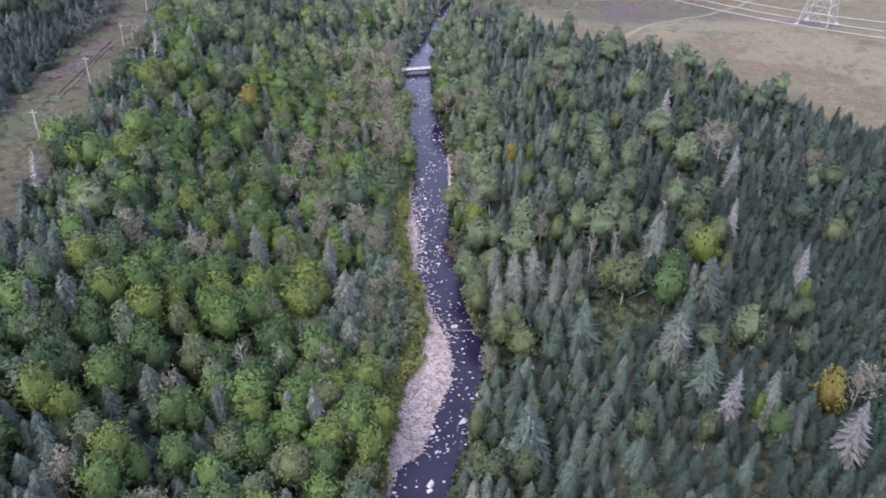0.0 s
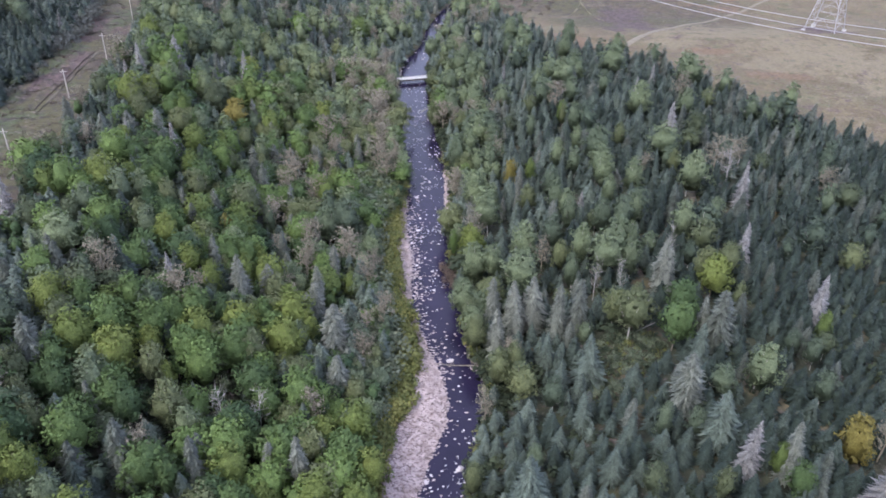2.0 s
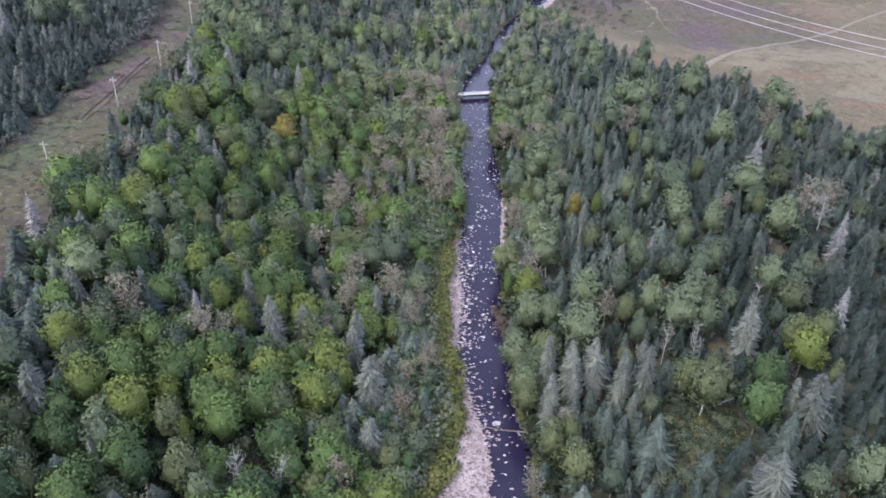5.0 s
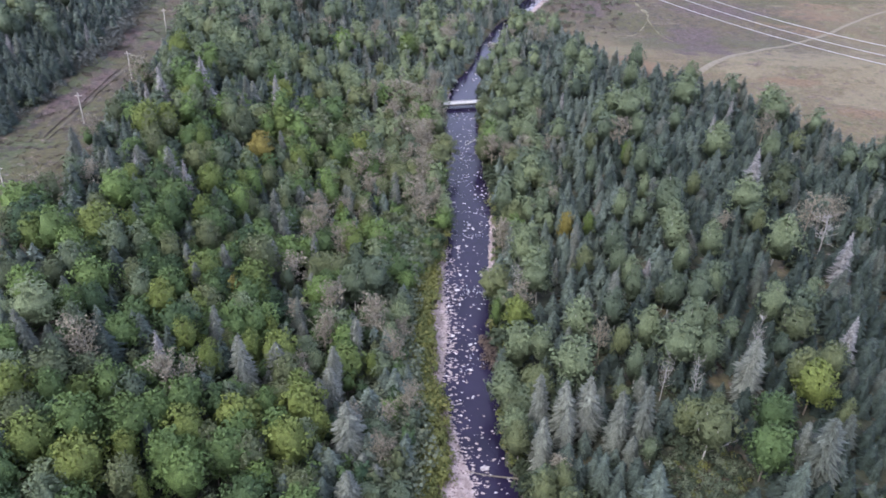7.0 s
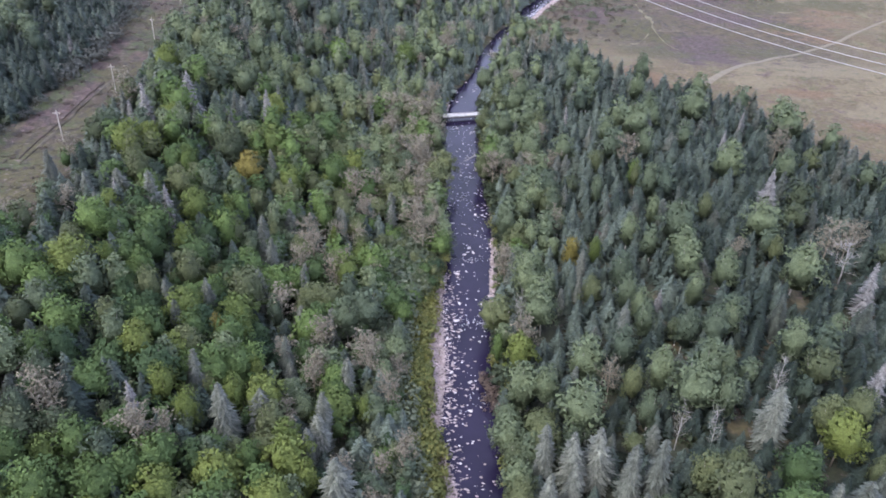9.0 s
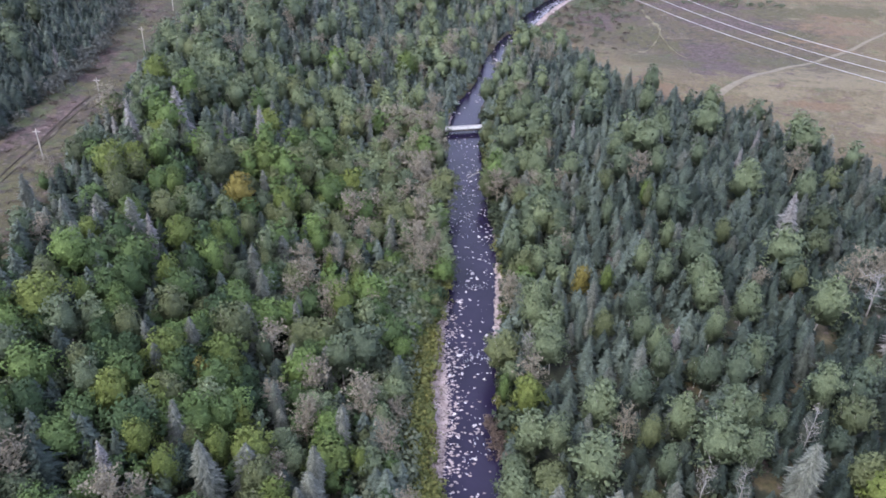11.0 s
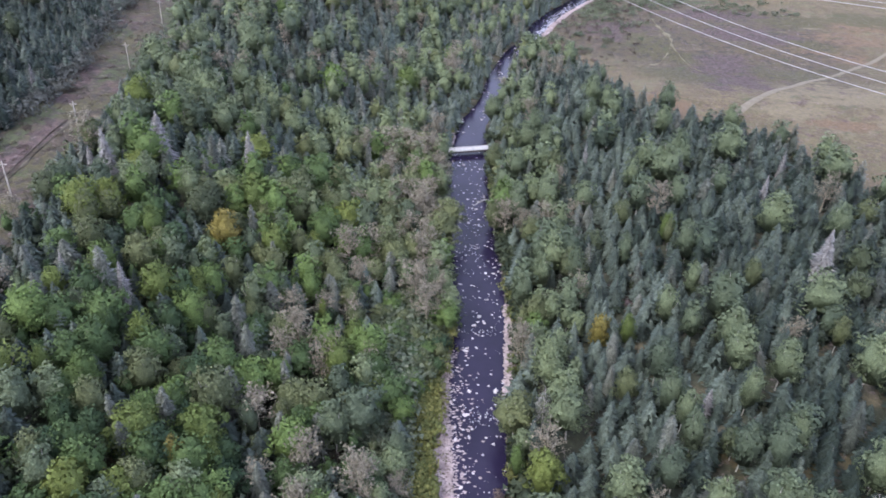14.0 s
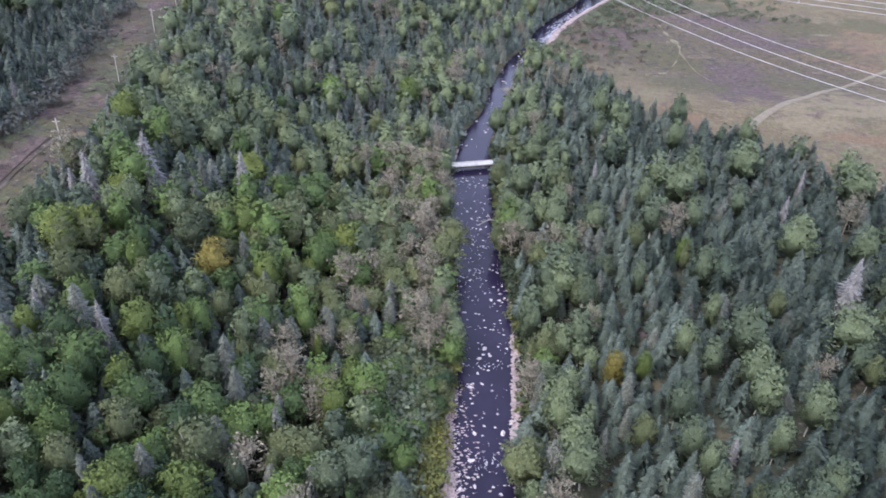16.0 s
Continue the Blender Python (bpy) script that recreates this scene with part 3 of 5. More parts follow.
def crowns(kind, lobes, each, size, wide_lobes=1.0, slim=1.0):
    """All the crown shapes of a kind, as fine as the distance wants."""
    airy = kind in ("birch", "olive")
    return [broad_form(RNG, lobes, each, h, s * slim, size, low * (0.7 if slim == 1 else 0.5), limbs if lobes > 20 else 2, lobe * wide_lobes, 1.25 if airy else 1.0) for h, s, low, limbs, lobe in CROWNS[kind]]


FORMS = {
    "spruce": [spruce_form(RNG, 18, 17, 0.04, w, 8.8, full=0.35) for w in (1.0, 0.88, 1.12, 0.94, 1.05)],
    "grey": [spruce_form(RNG, 24, 18, 0.08, w, 10.4, full=0.8) for w in (0.85, 0.76, 0.92)],
    **{k: crowns(k, 24, 30, 0.26, 1.10, 0.86) for k in CROWNS},
    "bare": [bare_form(RNG, 16, 4, 12, s, 110) for s in (2.6, 3.0, 2.4)],
    "dead": [spruce_form(RNG, 18, 15, 0.2, w, 13, 0.2, 0.8, 0.3) for w in (0.75, 0.85, 0.68)],
    "willow": [shrub_form(RNG, 96, 1.6, 0.17) for _ in range(4)],
    "sallow": [shrub_form(RNG, 180, 1.5, 0.12) for _ in range(3)],
    "shrub": [shrub_form(RNG, 78, 1.6, 0.24) for _ in range(4)],
    "heath": [shrub_form(RNG, 36, 1.0, 0.17) for _ in range(3)],
    "bush": [shrub_form(RNG, 48, 2.4, 0.45) for _ in range(4)],
}
FAR_FORMS = dict(
    FORMS,
    spruce=[spruce_form(RNG, 13, 13, 0.04, w, 8.8, fine=1.1, full=0.35) for w in (1.05, 0.9, 1.15, 0.97)],
    grey=[spruce_form(RNG, 15, 13, 0.05, w, 10.4, full=0.8) for w in (0.85, 0.76)],
    **{k: crowns(k, 18, 20, 0.33, 1.20, 0.86) for k in CROWNS})
SMALL_FORMS = dict(
    FAR_FORMS,
    spruce=[spruce_form(RNG, 11, 11, 0.04, w, 8.8, fine=1.2, full=0.35) for w in (1.05, 0.9, 1.15, 0.97)],
    **{k: crowns(k, 13, 13, 0.44, 1.35, 0.86) for k in CROWNS})
NEAR_FORMS = {
    "spruce": [spruce_form(RNG, 30, 26, 0.06, w, 8.8, fine=0.9, full=0.3) for w in (1.0, 0.86, 1.12, 0.92, 1.04)],
    "grey": [spruce_form(RNG, 36, 28, 0.12, w, 10.4, fine=0.85, full=0.8) for w in (0.85, 0.76, 0.92, 0.80)],
    **{k: crowns(k, 34, 42, 0.21) for k in CROWNS},
    "snag": [bare_form(RNG, 20, 5, 12.5, s, 24) for s in (2.6, 3.2)],
    "bare": [bare_form(RNG, 24, 6, 12, s, 560) for s in (2.6, 3.1, 2.4)],
    "dead": [spruce_form(RNG, 32, 24, 0.16, w, 13, 0.10, 0.7, 0.35) for w in (0.85, 0.92, 0.78)],
}
CONIFERS = ("spruce", "grey", "dead")
TREE_NAMES = {
    "spruce": ("spruce_tree", "dark green spruce with drooping tiers in the dense wood"),
    "birch": ("birch_tree", "pale green birch with white trunk and airy crown"),
    "maple": ("maple_tree", "bright green broadleaf tree with a full rounded crown"),
    "bare": ("bare_tree", "grey-brown half-bare tree with fine leafless branches"),
    "dead": ("dead_spruce", "silver-grey dead spruce with bare drooping boughs"),
    "lime": ("alder_tree", "yellow-green broadleaf tree with a dense bright crown"),
    "olive": ("aspen_tree", "dull olive-green broadleaf tree with a lumpy crown"),
    "grey": ("fir_tree", "pale grey-green fir with feathery drooping boughs"),
    "snag": ("bare_birch", "leafless birch with white limbs among green crowns"),
    "yellow": ("autumn_tree", "golden yellow autumn tree among the green crowns"),
}
GROUPS = {k: v[0].replace("_", " ") + "s in the wood" for k, v in TREE_NAMES.items()}
NEAR_MESHES = {}
for kind, forms in NEAR_FORMS.items():
    NEAR_MESHES[kind] = [(mesh_of("trunk", *t, [BARKS.get(kind, BARK)]), mesh_of("crown", c[0], c[1], [LEAVES_ONE[kind]], normals=c[2])) for t, c in forms]


def tree(kind, x, y, scale=1.0, wide=1.0, turn=0.0, form=0, label="", tint=0.5):
    """One tree as a thing: an empty at its foot with trunk and crown."""
    name, text = TREE_NAMES[kind]
    top = new(name)
    top.empty_display_size = 0.5
    trunk, crown = NEAR_MESHES[kind][form % len(NEAR_MESHES[kind])]
    part("trunk", trunk, None, top)
    part("crown", crown, None, top).color = (tint, tint, tint, 1)
    lean = (math.sin(x * 12.9 + y * 4.1) * 1.8, (1.8 if x < float(bank_l(y)) else -1.8) + math.sin(x * 3.7 + y * 9.3) * 1.5)
    top.matrix_world = pose(x, y, float(ground(x, y)), lean[0], lean[1]) @ pose(0, 0, 0, 0, 0, turn) @ Matrix.Diagonal((wide, wide, scale, 1))
    return tagged(top, label or text, "tree", GROUPS[kind])


def woods(name, kind, rows, label, category="woods", forms=FORMS):
    """Many plants of one kind as one mesh; rows: x, y, scale, wide, turn, form, tint."""
    vs, fs, ms, ts, ns, at = [], [], [], [], [], 0
    forms = forms[kind]
    rows = np.asarray(rows, float)
    if not len(rows):
        return
    zs = ground(rows[:, 0], rows[:, 1])
    for f, (trunk, crown) in enumerate(forms):
        sel = rows[(rows[:, 5].astype(int) % len(forms)) == f]
        z = zs[(rows[:, 5].astype(int) % len(forms)) == f]
        if not len(sel):
            continue
        v, fa = joined([trunk, crown[:2]])
        nv = np.concatenate([round_normals(trunk[0]), crown[2]])
        mat = np.r_[np.zeros(len(trunk[1]), int), np.ones(len(crown[1]), int)]
        c, s = np.cos(sel[:, 4])[:, None], np.sin(sel[:, 4])[:, None]
        w = sel[:, 3][:, None]
        up = v[None, :, 2] * sel[:, 2][:, None]
        X = sel[:, 0][:, None] + w * (v[None, :, 0] * c - v[None, :, 1] * s) + up * (np.where(sel[:, :1] < bank_l(sel[:, 1:2]), 0.031, -0.031) + 0.026 * np.sin(sel[:, :1] * 3.7 + sel[:, 1:2] * 9.3))
        Y = sel[:, 1][:, None] + w * (v[None, :, 0] * s + v[None, :, 1] * c) + up * 0.038 * np.sin(sel[:, :1] * 12.9 + sel[:, 1:2] * 4.1)
        Z = z[:, None] + v[None, :, 2] * sel[:, 2][:, None]
        n = len(v)
        vs.append(np.stack([X, Y, Z], -1).reshape(-1, 3))
        fs.append((fa[None] + (at + np.arange(len(sel)) * n)[:, None, None]).reshape(-1, 3))
        ns.append(np.stack([nv[None, :, 0] * c - nv[None, :, 1] * s, nv[None, :, 0] * s + nv[None, :, 1] * c, np.repeat(nv[None, :, 2], len(sel), 0)], -1).reshape(-1, 3))
        ms.append(np.tile(mat, len(sel)))
        ts.append(np.repeat(sel[:, 6], n))
        at += n * len(sel)
    me = mesh_of(name, np.concatenate(vs), np.concatenate(fs), [BARKS.get(kind, BARK), LEAVES_ALL[kind]], np.concatenate(ms), normals=np.concatenate(ns), tint=np.concatenate(ts))
    tagged(new(name, me), label, category, kind="stuff")


# ---- which tree grows where ----
KINDS = ["spruce", "birch", "maple", "bare", "dead", "lime", "grey", "olive", "yellow"]


def shares(x, y):
    """The mix of kinds at a place."""
    dl, dr = float(bank_l(y)) - x, x - float(bank_r(y))
    if dl > 0:
        if 150 < y < 290 and 0 < x - float(strip_r(y)) < 11:
            return (0.72, 0.07, 0.04, 0.02, 0.01, 0.00, 0.12, 0.02)
        if dl < 22 and 215 < y < 300:
            return (0.12, 0.30, 0.05, 0.24, 0.00, 0.00, 0.12, 0.17)
        if dl < 16 and 105 < y < 215:
            return (0.20, 0.20, 0.22, 0.10, 0.00, 0.04, 0.06, 0.16)
        if 7 < dl < 34 and 120 < y < 300:
            return (0.28, 0.18, 0.18, 0.10, 0.00, 0.04, 0.10, 0.14)
        if x > float(strip_l(y)) + 5 and y > 275:
            if y > 305:
                return (0.68, 0.13, 0.02, 0.03, 0.00, 0.00, 0.13, 0.01)
            return (0.50, 0.24, 0.06, 0.03, 0.00, 0.00, 0.11, 0.06)
        if x < float(strip_l(y)) + 5:
            return (0.84, 0.04, 0.02, 0.00, 0.01, 0.00, 0.08, 0.01)
        if dl > 78:
            return (0.66, 0.12, 0.08, 0.01, 0.01, 0.01, 0.06, 0.05)
        return (0.42, 0.10, 0.28, 0.01, 0.00, 0.05, 0.08, 0.10)
    if dr < 7 and 112 < y < 300:
        return (0.30, 0.36, 0.10, 0.04, 0.00, 0.02, 0.08, 0.14)
    if dr < 17 and y > 285:
        return (0.60, 0.15, 0.02, 0.03, 0.00, 0.00, 0.17, 0.03)
    if dr < 17 and y > 175:
        return (0.42, 0.30, 0.02, 0.03, 0.00, 0.01, 0.16, 0.06)
    return (0.87, 0.025, 0.00, 0.01, 0.00, 0.00, 0.09, 0.005)


LANDMARKS = []


def landmark(kind, x, y, scale, wide=1.0, tint=0.75):
    """A tree that stands out and keeps its own place."""
    LANDMARKS.append((kind, x, y, scale, wide, tint))


landmark("bare", -63.2, 92.0, 0.99, 1.17, 0.50)
landmark("bare", 83.8, 95.3, 0.97, 1.09, 0.50)
landmark("bare", 16.0, 110.3, 0.87, 0.72, 0.50)
landmark("bare", -45.9, 125.6, 1.03, 1.31, 0.50)
landmark("bare", -43.0, 127.2, 0.95, 1.00, 0.50)
landmark("bare", -6.0, 138.5, 0.93, 0.93, 0.50)
landmark("bare", -25.7, 152.8, 1.01, 1.22, 0.50)
landmark("bare", -11.1, 152.8, 0.95, 1.02, 0.50)
landmark("bare", 32.4, 157.8, 0.92, 0.92, 0.50)
landmark("bare", -16.4, 160.4, 1.08, 1.48, 0.50)
landmark("bare", -26.5, 163.5, 1.03, 1.29, 0.50)
landmark("bare", -28.9, 187.0, 0.98, 1.12, 0.50)
landmark("bare", -27.7, 191.7, 0.98, 1.13, 0.50)
landmark("bare", -34.7, 192.6, 1.08, 1.49, 0.50)
landmark("bare", 90.8, 206.5, 1.09, 1.52, 0.50)
landmark("bare", -10.3, 212.3, 1.03, 1.30, 0.50)
landmark("bare", -26.5, 217.3, 0.98, 1.11, 0.50)
landmark("bare", -13.6, 218.7, 1.11, 1.57, 0.60)
landmark("bare", -8.3, 219.7, 0.92, 0.91, 0.50)
landmark("bare", -30.9, 226.3, 1.12, 1.63, 0.50)
landmark("bare", -26.2, 231.1, 1.07, 1.44, 0.50)
landmark("bare", -13.2, 232.1, 1.07, 1.45, 0.60)
landmark("bare", -16.5, 313.0, 1.05, 1.36, 0.50)
landmark("birch", 47.1, 100.3, 0.91, 0.58, 0.30)
landmark("birch", 68.1, 112.3, 1.09, 1.14, 0.80)
landmark("birch", -62.3, 124.2, 0.85, 0.69, 0.20)
landmark("birch", -68.8, 132.7, 1.06, 1.38, 1.00)
landmark("birch", -70.8, 145.5, 0.93, 0.95, 0.40)
landmark("birch", 27.3, 146.9, 1.23, 1.61, 0.75)
landmark("birch", 38.2, 147.9, 0.97, 0.75, 0.40)
landmark("birch", 52.3, 150.0, 1.04, 1.00, 0.50)
landmark("birch", 47.5, 151.9, 1.20, 1.51, 0.70)
landmark("birch", 20.9, 155.0, 1.04, 0.97, 0.70)
landmark("birch", 15.3, 155.0, 1.15, 1.35, 0.75)
landmark("birch", -67.7, 155.4, 1.01, 1.19, 0.50)
landmark("birch", 54.3, 158.0, 0.95, 0.70, 0.60)
landmark("birch", 50.1, 158.2, 1.14, 1.31, 0.50)
landmark("birch", 41.2, 158.3, 1.06, 1.06, 0.90)
landmark("birch", 27.3, 162.4, 1.17, 1.43, 0.80)
landmark("birch", 36.6, 165.2, 1.05, 1.02, 0.10)
landmark("birch", 69.3, 166.6, 1.10, 1.18, 0.70)
landmark("birch", 54.3, 168.9, 1.08, 1.11, 0.20)
landmark("birch", -37.5, 169.4, 0.84, 0.65, 0.30)
landmark("birch", 48.4, 169.7, 1.02, 0.93, 0.20)
landmark("birch", 78.6, 170.2, 1.02, 0.93, 0.50)
landmark("birch", -22.7, 171.6, 1.05, 1.32, 0.40)
landmark("birch", 58.1, 172.3, 0.99, 0.83, 0.60)
landmark("birch", 41.3, 174.1, 1.00, 0.87, 0.40)
landmark("birch", -19.7, 174.7, 1.13, 1.60, 0.20)
landmark("birch", -53.4, 176.8, 0.93, 0.95, 0.30)
landmark("birch", 40.7, 179.2, 0.96, 0.74, 0.70)
landmark("birch", 20.2, 179.4, 1.13, 1.29, 0.70)
landmark("birch", 52.9, 183.1, 0.98, 0.80, 0.70)
landmark("birch", 39.4, 183.3, 1.02, 0.91, 0.40)
landmark("birch", 20.4, 183.8, 1.12, 1.24, 1.00)
landmark("birch", 61.2, 190.4, 1.09, 1.14, 0.70)
landmark("birch", 17.9, 191.1, 1.09, 1.15, 1.00)
landmark("birch", 78.2, 192.3, 1.21, 1.55, 0.90)
landmark("birch", 38.3, 192.9, 1.04, 0.98, 0.20)
landmark("birch", 53.2, 194.6, 1.13, 1.27, 0.80)
landmark("birch", 17.5, 195.0, 1.07, 1.10, 1.00)
landmark("birch", 53.3, 200.4, 1.12, 1.25, 0.70)
landmark("birch", -41.4, 203.7, 0.86, 0.71, 0.40)
landmark("birch", -46.3, 204.5, 0.82, 0.57, 1.00)
landmark("birch", 55.5, 209.1, 1.22, 1.58, 0.30)
landmark("birch", 42.7, 210.1, 0.99, 0.81, 0.80)
landmark("birch", 77.1, 212.5, 1.23, 1.60, 0.80)
landmark("birch", -51.0, 214.7, 0.87, 0.75, 0.40)
landmark("birch", -78.6, 217.6, 0.98, 1.10, 0.80)
landmark("birch", 50.3, 218.7, 0.94, 0.66, 0.80)
landmark("birch", 12.1, 220.9, 1.07, 1.09, 0.40)
landmark("birch", -77.6, 223.5, 0.96, 1.05, 0.80)
landmark("birch", -68.0, 224.4, 0.97, 1.06, 0.90)
landmark("birch", 17.1, 226.7, 1.02, 0.91, 0.80)
landmark("birch", 25.3, 227.4, 1.01, 0.91, 0.30)
landmark("birch", 37.3, 233.4, 0.93, 0.62, 0.40)
landmark("birch", 52.5, 234.5, 1.08, 1.12, 0.40)
landmark("birch", 92.6, 247.6, 1.10, 1.18, 0.60)
landmark("birch", 75.7, 247.6, 1.24, 1.72, 0.90)
landmark("birch", -19.8, 249.3, 1.03, 1.26, 0.30)
landmark("birch", 54.2, 258.0, 1.05, 1.03, 0.50)
landmark("birch", 29.9, 258.1, 1.09, 1.16, 0.70)
landmark("birch", 10.4, 260.1, 1.08, 1.43, 0.60)
landmark("birch", -72.7, 262.2, 1.00, 1.16, 0.70)
landmark("birch", 19.5, 263.0, 1.18, 1.44, 0.70)
landmark("birch", 43.7, 269.0, 1.03, 0.96, 0.70)
landmark("birch", -64.8, 269.7, 1.01, 1.21, 0.90)
landmark("birch", 20.0, 271.8, 1.12, 1.24, 0.90)
landmark("birch", 54.3, 272.8, 1.24, 1.94, 0.70)
landmark("birch", -78.7, 275.7, 0.94, 0.99, 0.90)
landmark("birch", -56.9, 280.7, 1.07, 1.41, 0.90)
landmark("birch", 105.2, 281.4, 1.24, 1.86, 0.70)
landmark("birch", -86.4, 283.5, 1.07, 1.40, 0.60)
landmark("birch", 11.6, 283.9, 1.00, 1.18, 0.50)
landmark("birch", -44.0, 284.6, 0.97, 1.06, 0.90)
landmark("birch", 75.0, 290.9, 1.24, 2.08, 0.70)
landmark("birch", 60.5, 291.6, 1.10, 1.18, 0.50)
landmark("birch", -98.7, 292.3, 1.04, 1.32, 0.60)
landmark("birch", -77.8, 295.0, 1.05, 1.34, 0.70)
landmark("birch", -71.4, 295.1, 1.01, 1.21, 0.60)
landmark("birch", -47.3, 295.4, 1.10, 1.51, 1.00)
landmark("birch", -59.2, 298.0, 0.94, 0.96, 0.90)
landmark("birch", 21.4, 299.3, 1.08, 1.11, 0.60)
landmark("birch", 14.0, 304.4, 1.08, 1.42, 0.70)
landmark("birch", 58.9, 310.4, 1.08, 1.13, 0.70)
landmark("birch", 17.6, 314.2, 1.10, 1.17, 0.50)
landmark("birch", 83.4, 315.9, 1.04, 1.01, 0.70)
landmark("birch", 35.7, 318.4, 1.05, 1.03, 0.40)
landmark("birch", -99.3, 319.8, 1.13, 1.61, 0.60)
landmark("birch", -83.9, 325.5, 1.16, 1.79, 0.70)
landmark("birch", 43.8, 329.1, 1.06, 1.06, 0.70)
landmark("birch", 65.2, 331.1, 1.16, 1.37, 0.40)
landmark("birch", 2.4, 335.8, 1.03, 1.28, 0.60)
landmark("birch", 38.8, 336.3, 1.17, 1.40, 0.70)
landmark("dead", 76.8, 83.5, 1.15, 1.51, 0.05)
landmark("dead", 58.6, 91.7, 1.08, 1.15, 0.20)
landmark("dead", -49.4, 131.6, 0.84, 0.89, 0.60)
landmark("dead", 88.9, 132.8, 1.11, 1.18, 0.60)
landmark("dead", 81.7, 157.1, 0.96, 1.03, 0.60)
landmark("dead", 45.8, 182.7, 0.60, 0.64, 0.60)
landmark("dead", -65.2, 186.0, 0.96, 1.03, 0.60)
landmark("dead", 91.7, 186.1, 1.15, 1.35, 0.60)
landmark("dead", -78.2, 188.6, 0.62, 0.66, 0.60)
landmark("dead", -86.7, 226.1, 1.15, 1.65, 0.60)
landmark("dead", -92.8, 229.4, 0.70, 0.94, 0.60)
landmark("dead", 83.3, 230.0, 1.15, 1.61, 0.60)
landmark("dead", -80.6, 240.2, 1.15, 1.86, 0.60)
landmark("dead", -60.9, 247.8, 1.15, 1.56, 0.60)
landmark("dead", 80.4, 266.8, 0.84, 0.89, 0.60)
landmark("dead", 92.0, 286.4, 0.73, 0.78, 0.60)
landmark("dead", 32.8, 289.4, 0.75, 0.80, 0.60)
landmark("grey", -43.5, 87.4, 1.44, 1.38, 0.10)
landmark("grey", -33.9, 89.5, 1.33, 1.20, 0.20)
landmark("grey", 65.5, 90.7, 1.34, 1.20, 0.80)
landmark("grey", -17.4, 92.5, 1.39, 1.24, 0.75)
landmark("grey", -22.9, 93.8, 1.13, 1.01, 0.75)
landmark("grey", -51.6, 96.7, 0.96, 0.86, 0.75)
landmark("grey", -64.9, 97.3, 1.44, 1.40, 0.10)
landmark("grey", -61.9, 101.2, 1.44, 1.69, 0.30)
landmark("grey", 52.8, 107.3, 1.44, 1.60, 0.60)
landmark("grey", 64.8, 125.5, 1.44, 1.79, 0.20)
landmark("grey", 62.1, 127.1, 1.23, 1.11, 0.60)
landmark("grey", -15.7, 127.7, 1.44, 1.84, 0.75)
landmark("grey", 19.2, 129.8, 1.32, 1.18, 0.90)
landmark("grey", 23.8, 133.1, 1.09, 0.97, 1.00)
landmark("grey", 32.9, 133.7, 1.41, 1.27, 0.60)
landmark("grey", 37.3, 134.7, 1.42, 1.27, 0.40)
landmark("grey", -36.5, 135.4, 1.44, 1.40, 0.75)
landmark("grey", -22.7, 136.5, 0.99, 0.89, 0.90)
landmark("grey", 23.8, 136.9, 1.44, 1.29, 1.00)
landmark("grey", 27.8, 137.2, 1.44, 1.45, 1.00)
landmark("grey", 19.3, 138.7, 1.44, 1.31, 0.80)
landmark("grey", -44.0, 142.6, 1.14, 1.02, 0.60)
landmark("grey", -21.4, 142.9, 1.31, 1.18, 0.70)
landmark("grey", 58.6, 145.5, 1.44, 1.63, 1.00)
landmark("grey", -19.0, 152.8, 1.25, 1.12, 0.80)
landmark("grey", -51.5, 154.6, 1.07, 0.96, 0.20)
landmark("grey", -32.0, 156.2, 1.11, 1.00, 0.30)
landmark("grey", -53.9, 157.7, 1.21, 1.08, 0.50)
landmark("grey", -49.0, 162.8, 1.13, 1.01, 0.60)
landmark("grey", 36.9, 172.3, 1.24, 1.11, 0.80)
landmark("grey", -34.5, 180.0, 1.09, 0.98, 1.00)
landmark("grey", -42.3, 183.2, 1.27, 1.14, 0.50)
landmark("grey", -35.2, 184.5, 0.93, 0.84, 1.00)
landmark("grey", -68.1, 185.8, 1.44, 1.42, 0.90)
landmark("grey", -45.8, 189.3, 1.27, 1.14, 0.70)
landmark("grey", 29.4, 191.7, 0.73, 0.66, 0.90)
landmark("grey", 30.3, 198.2, 0.98, 0.88, 0.90)
landmark("grey", -31.3, 209.8, 0.99, 0.89, 0.60)
landmark("grey", -45.6, 214.0, 1.00, 0.89, 1.00)
landmark("grey", -52.9, 223.6, 1.04, 0.93, 0.80)
landmark("grey", -67.8, 241.5, 1.30, 1.17, 0.40)
landmark("grey", -35.7, 281.3, 1.16, 1.04, 0.80)
landmark("lime", -46.2, 74.8, 1.12, 1.16, 0.75)
landmark("lime", -54.7, 80.9, 1.02, 0.88, 0.75)
landmark("lime", -58.7, 82.3, 1.15, 1.25, 0.50)
landmark("lime", -7.5, 86.3, 1.11, 1.12, 0.50)
landmark("lime", -29.0, 90.8, 1.09, 1.07, 0.60)
landmark("lime", 63.6, 91.0, 0.85, 0.43, 0.30)
landmark("lime", -13.7, 93.1, 0.86, 0.44, 0.40)
landmark("lime", -5.5, 93.9, 1.05, 0.96, 1.00)
landmark("lime", -9.1, 103.2, 1.12, 1.17, 0.50)
landmark("lime", -50.7, 106.4, 1.19, 1.35, 1.00)
landmark("lime", -42.9, 106.7, 0.86, 0.46, 0.75)
landmark("lime", -58.0, 107.6, 1.10, 1.12, 0.60)
landmark("lime", -46.7, 111.6, 0.95, 0.71, 1.00)
landmark("lime", -40.9, 118.4, 1.09, 1.07, 0.80)
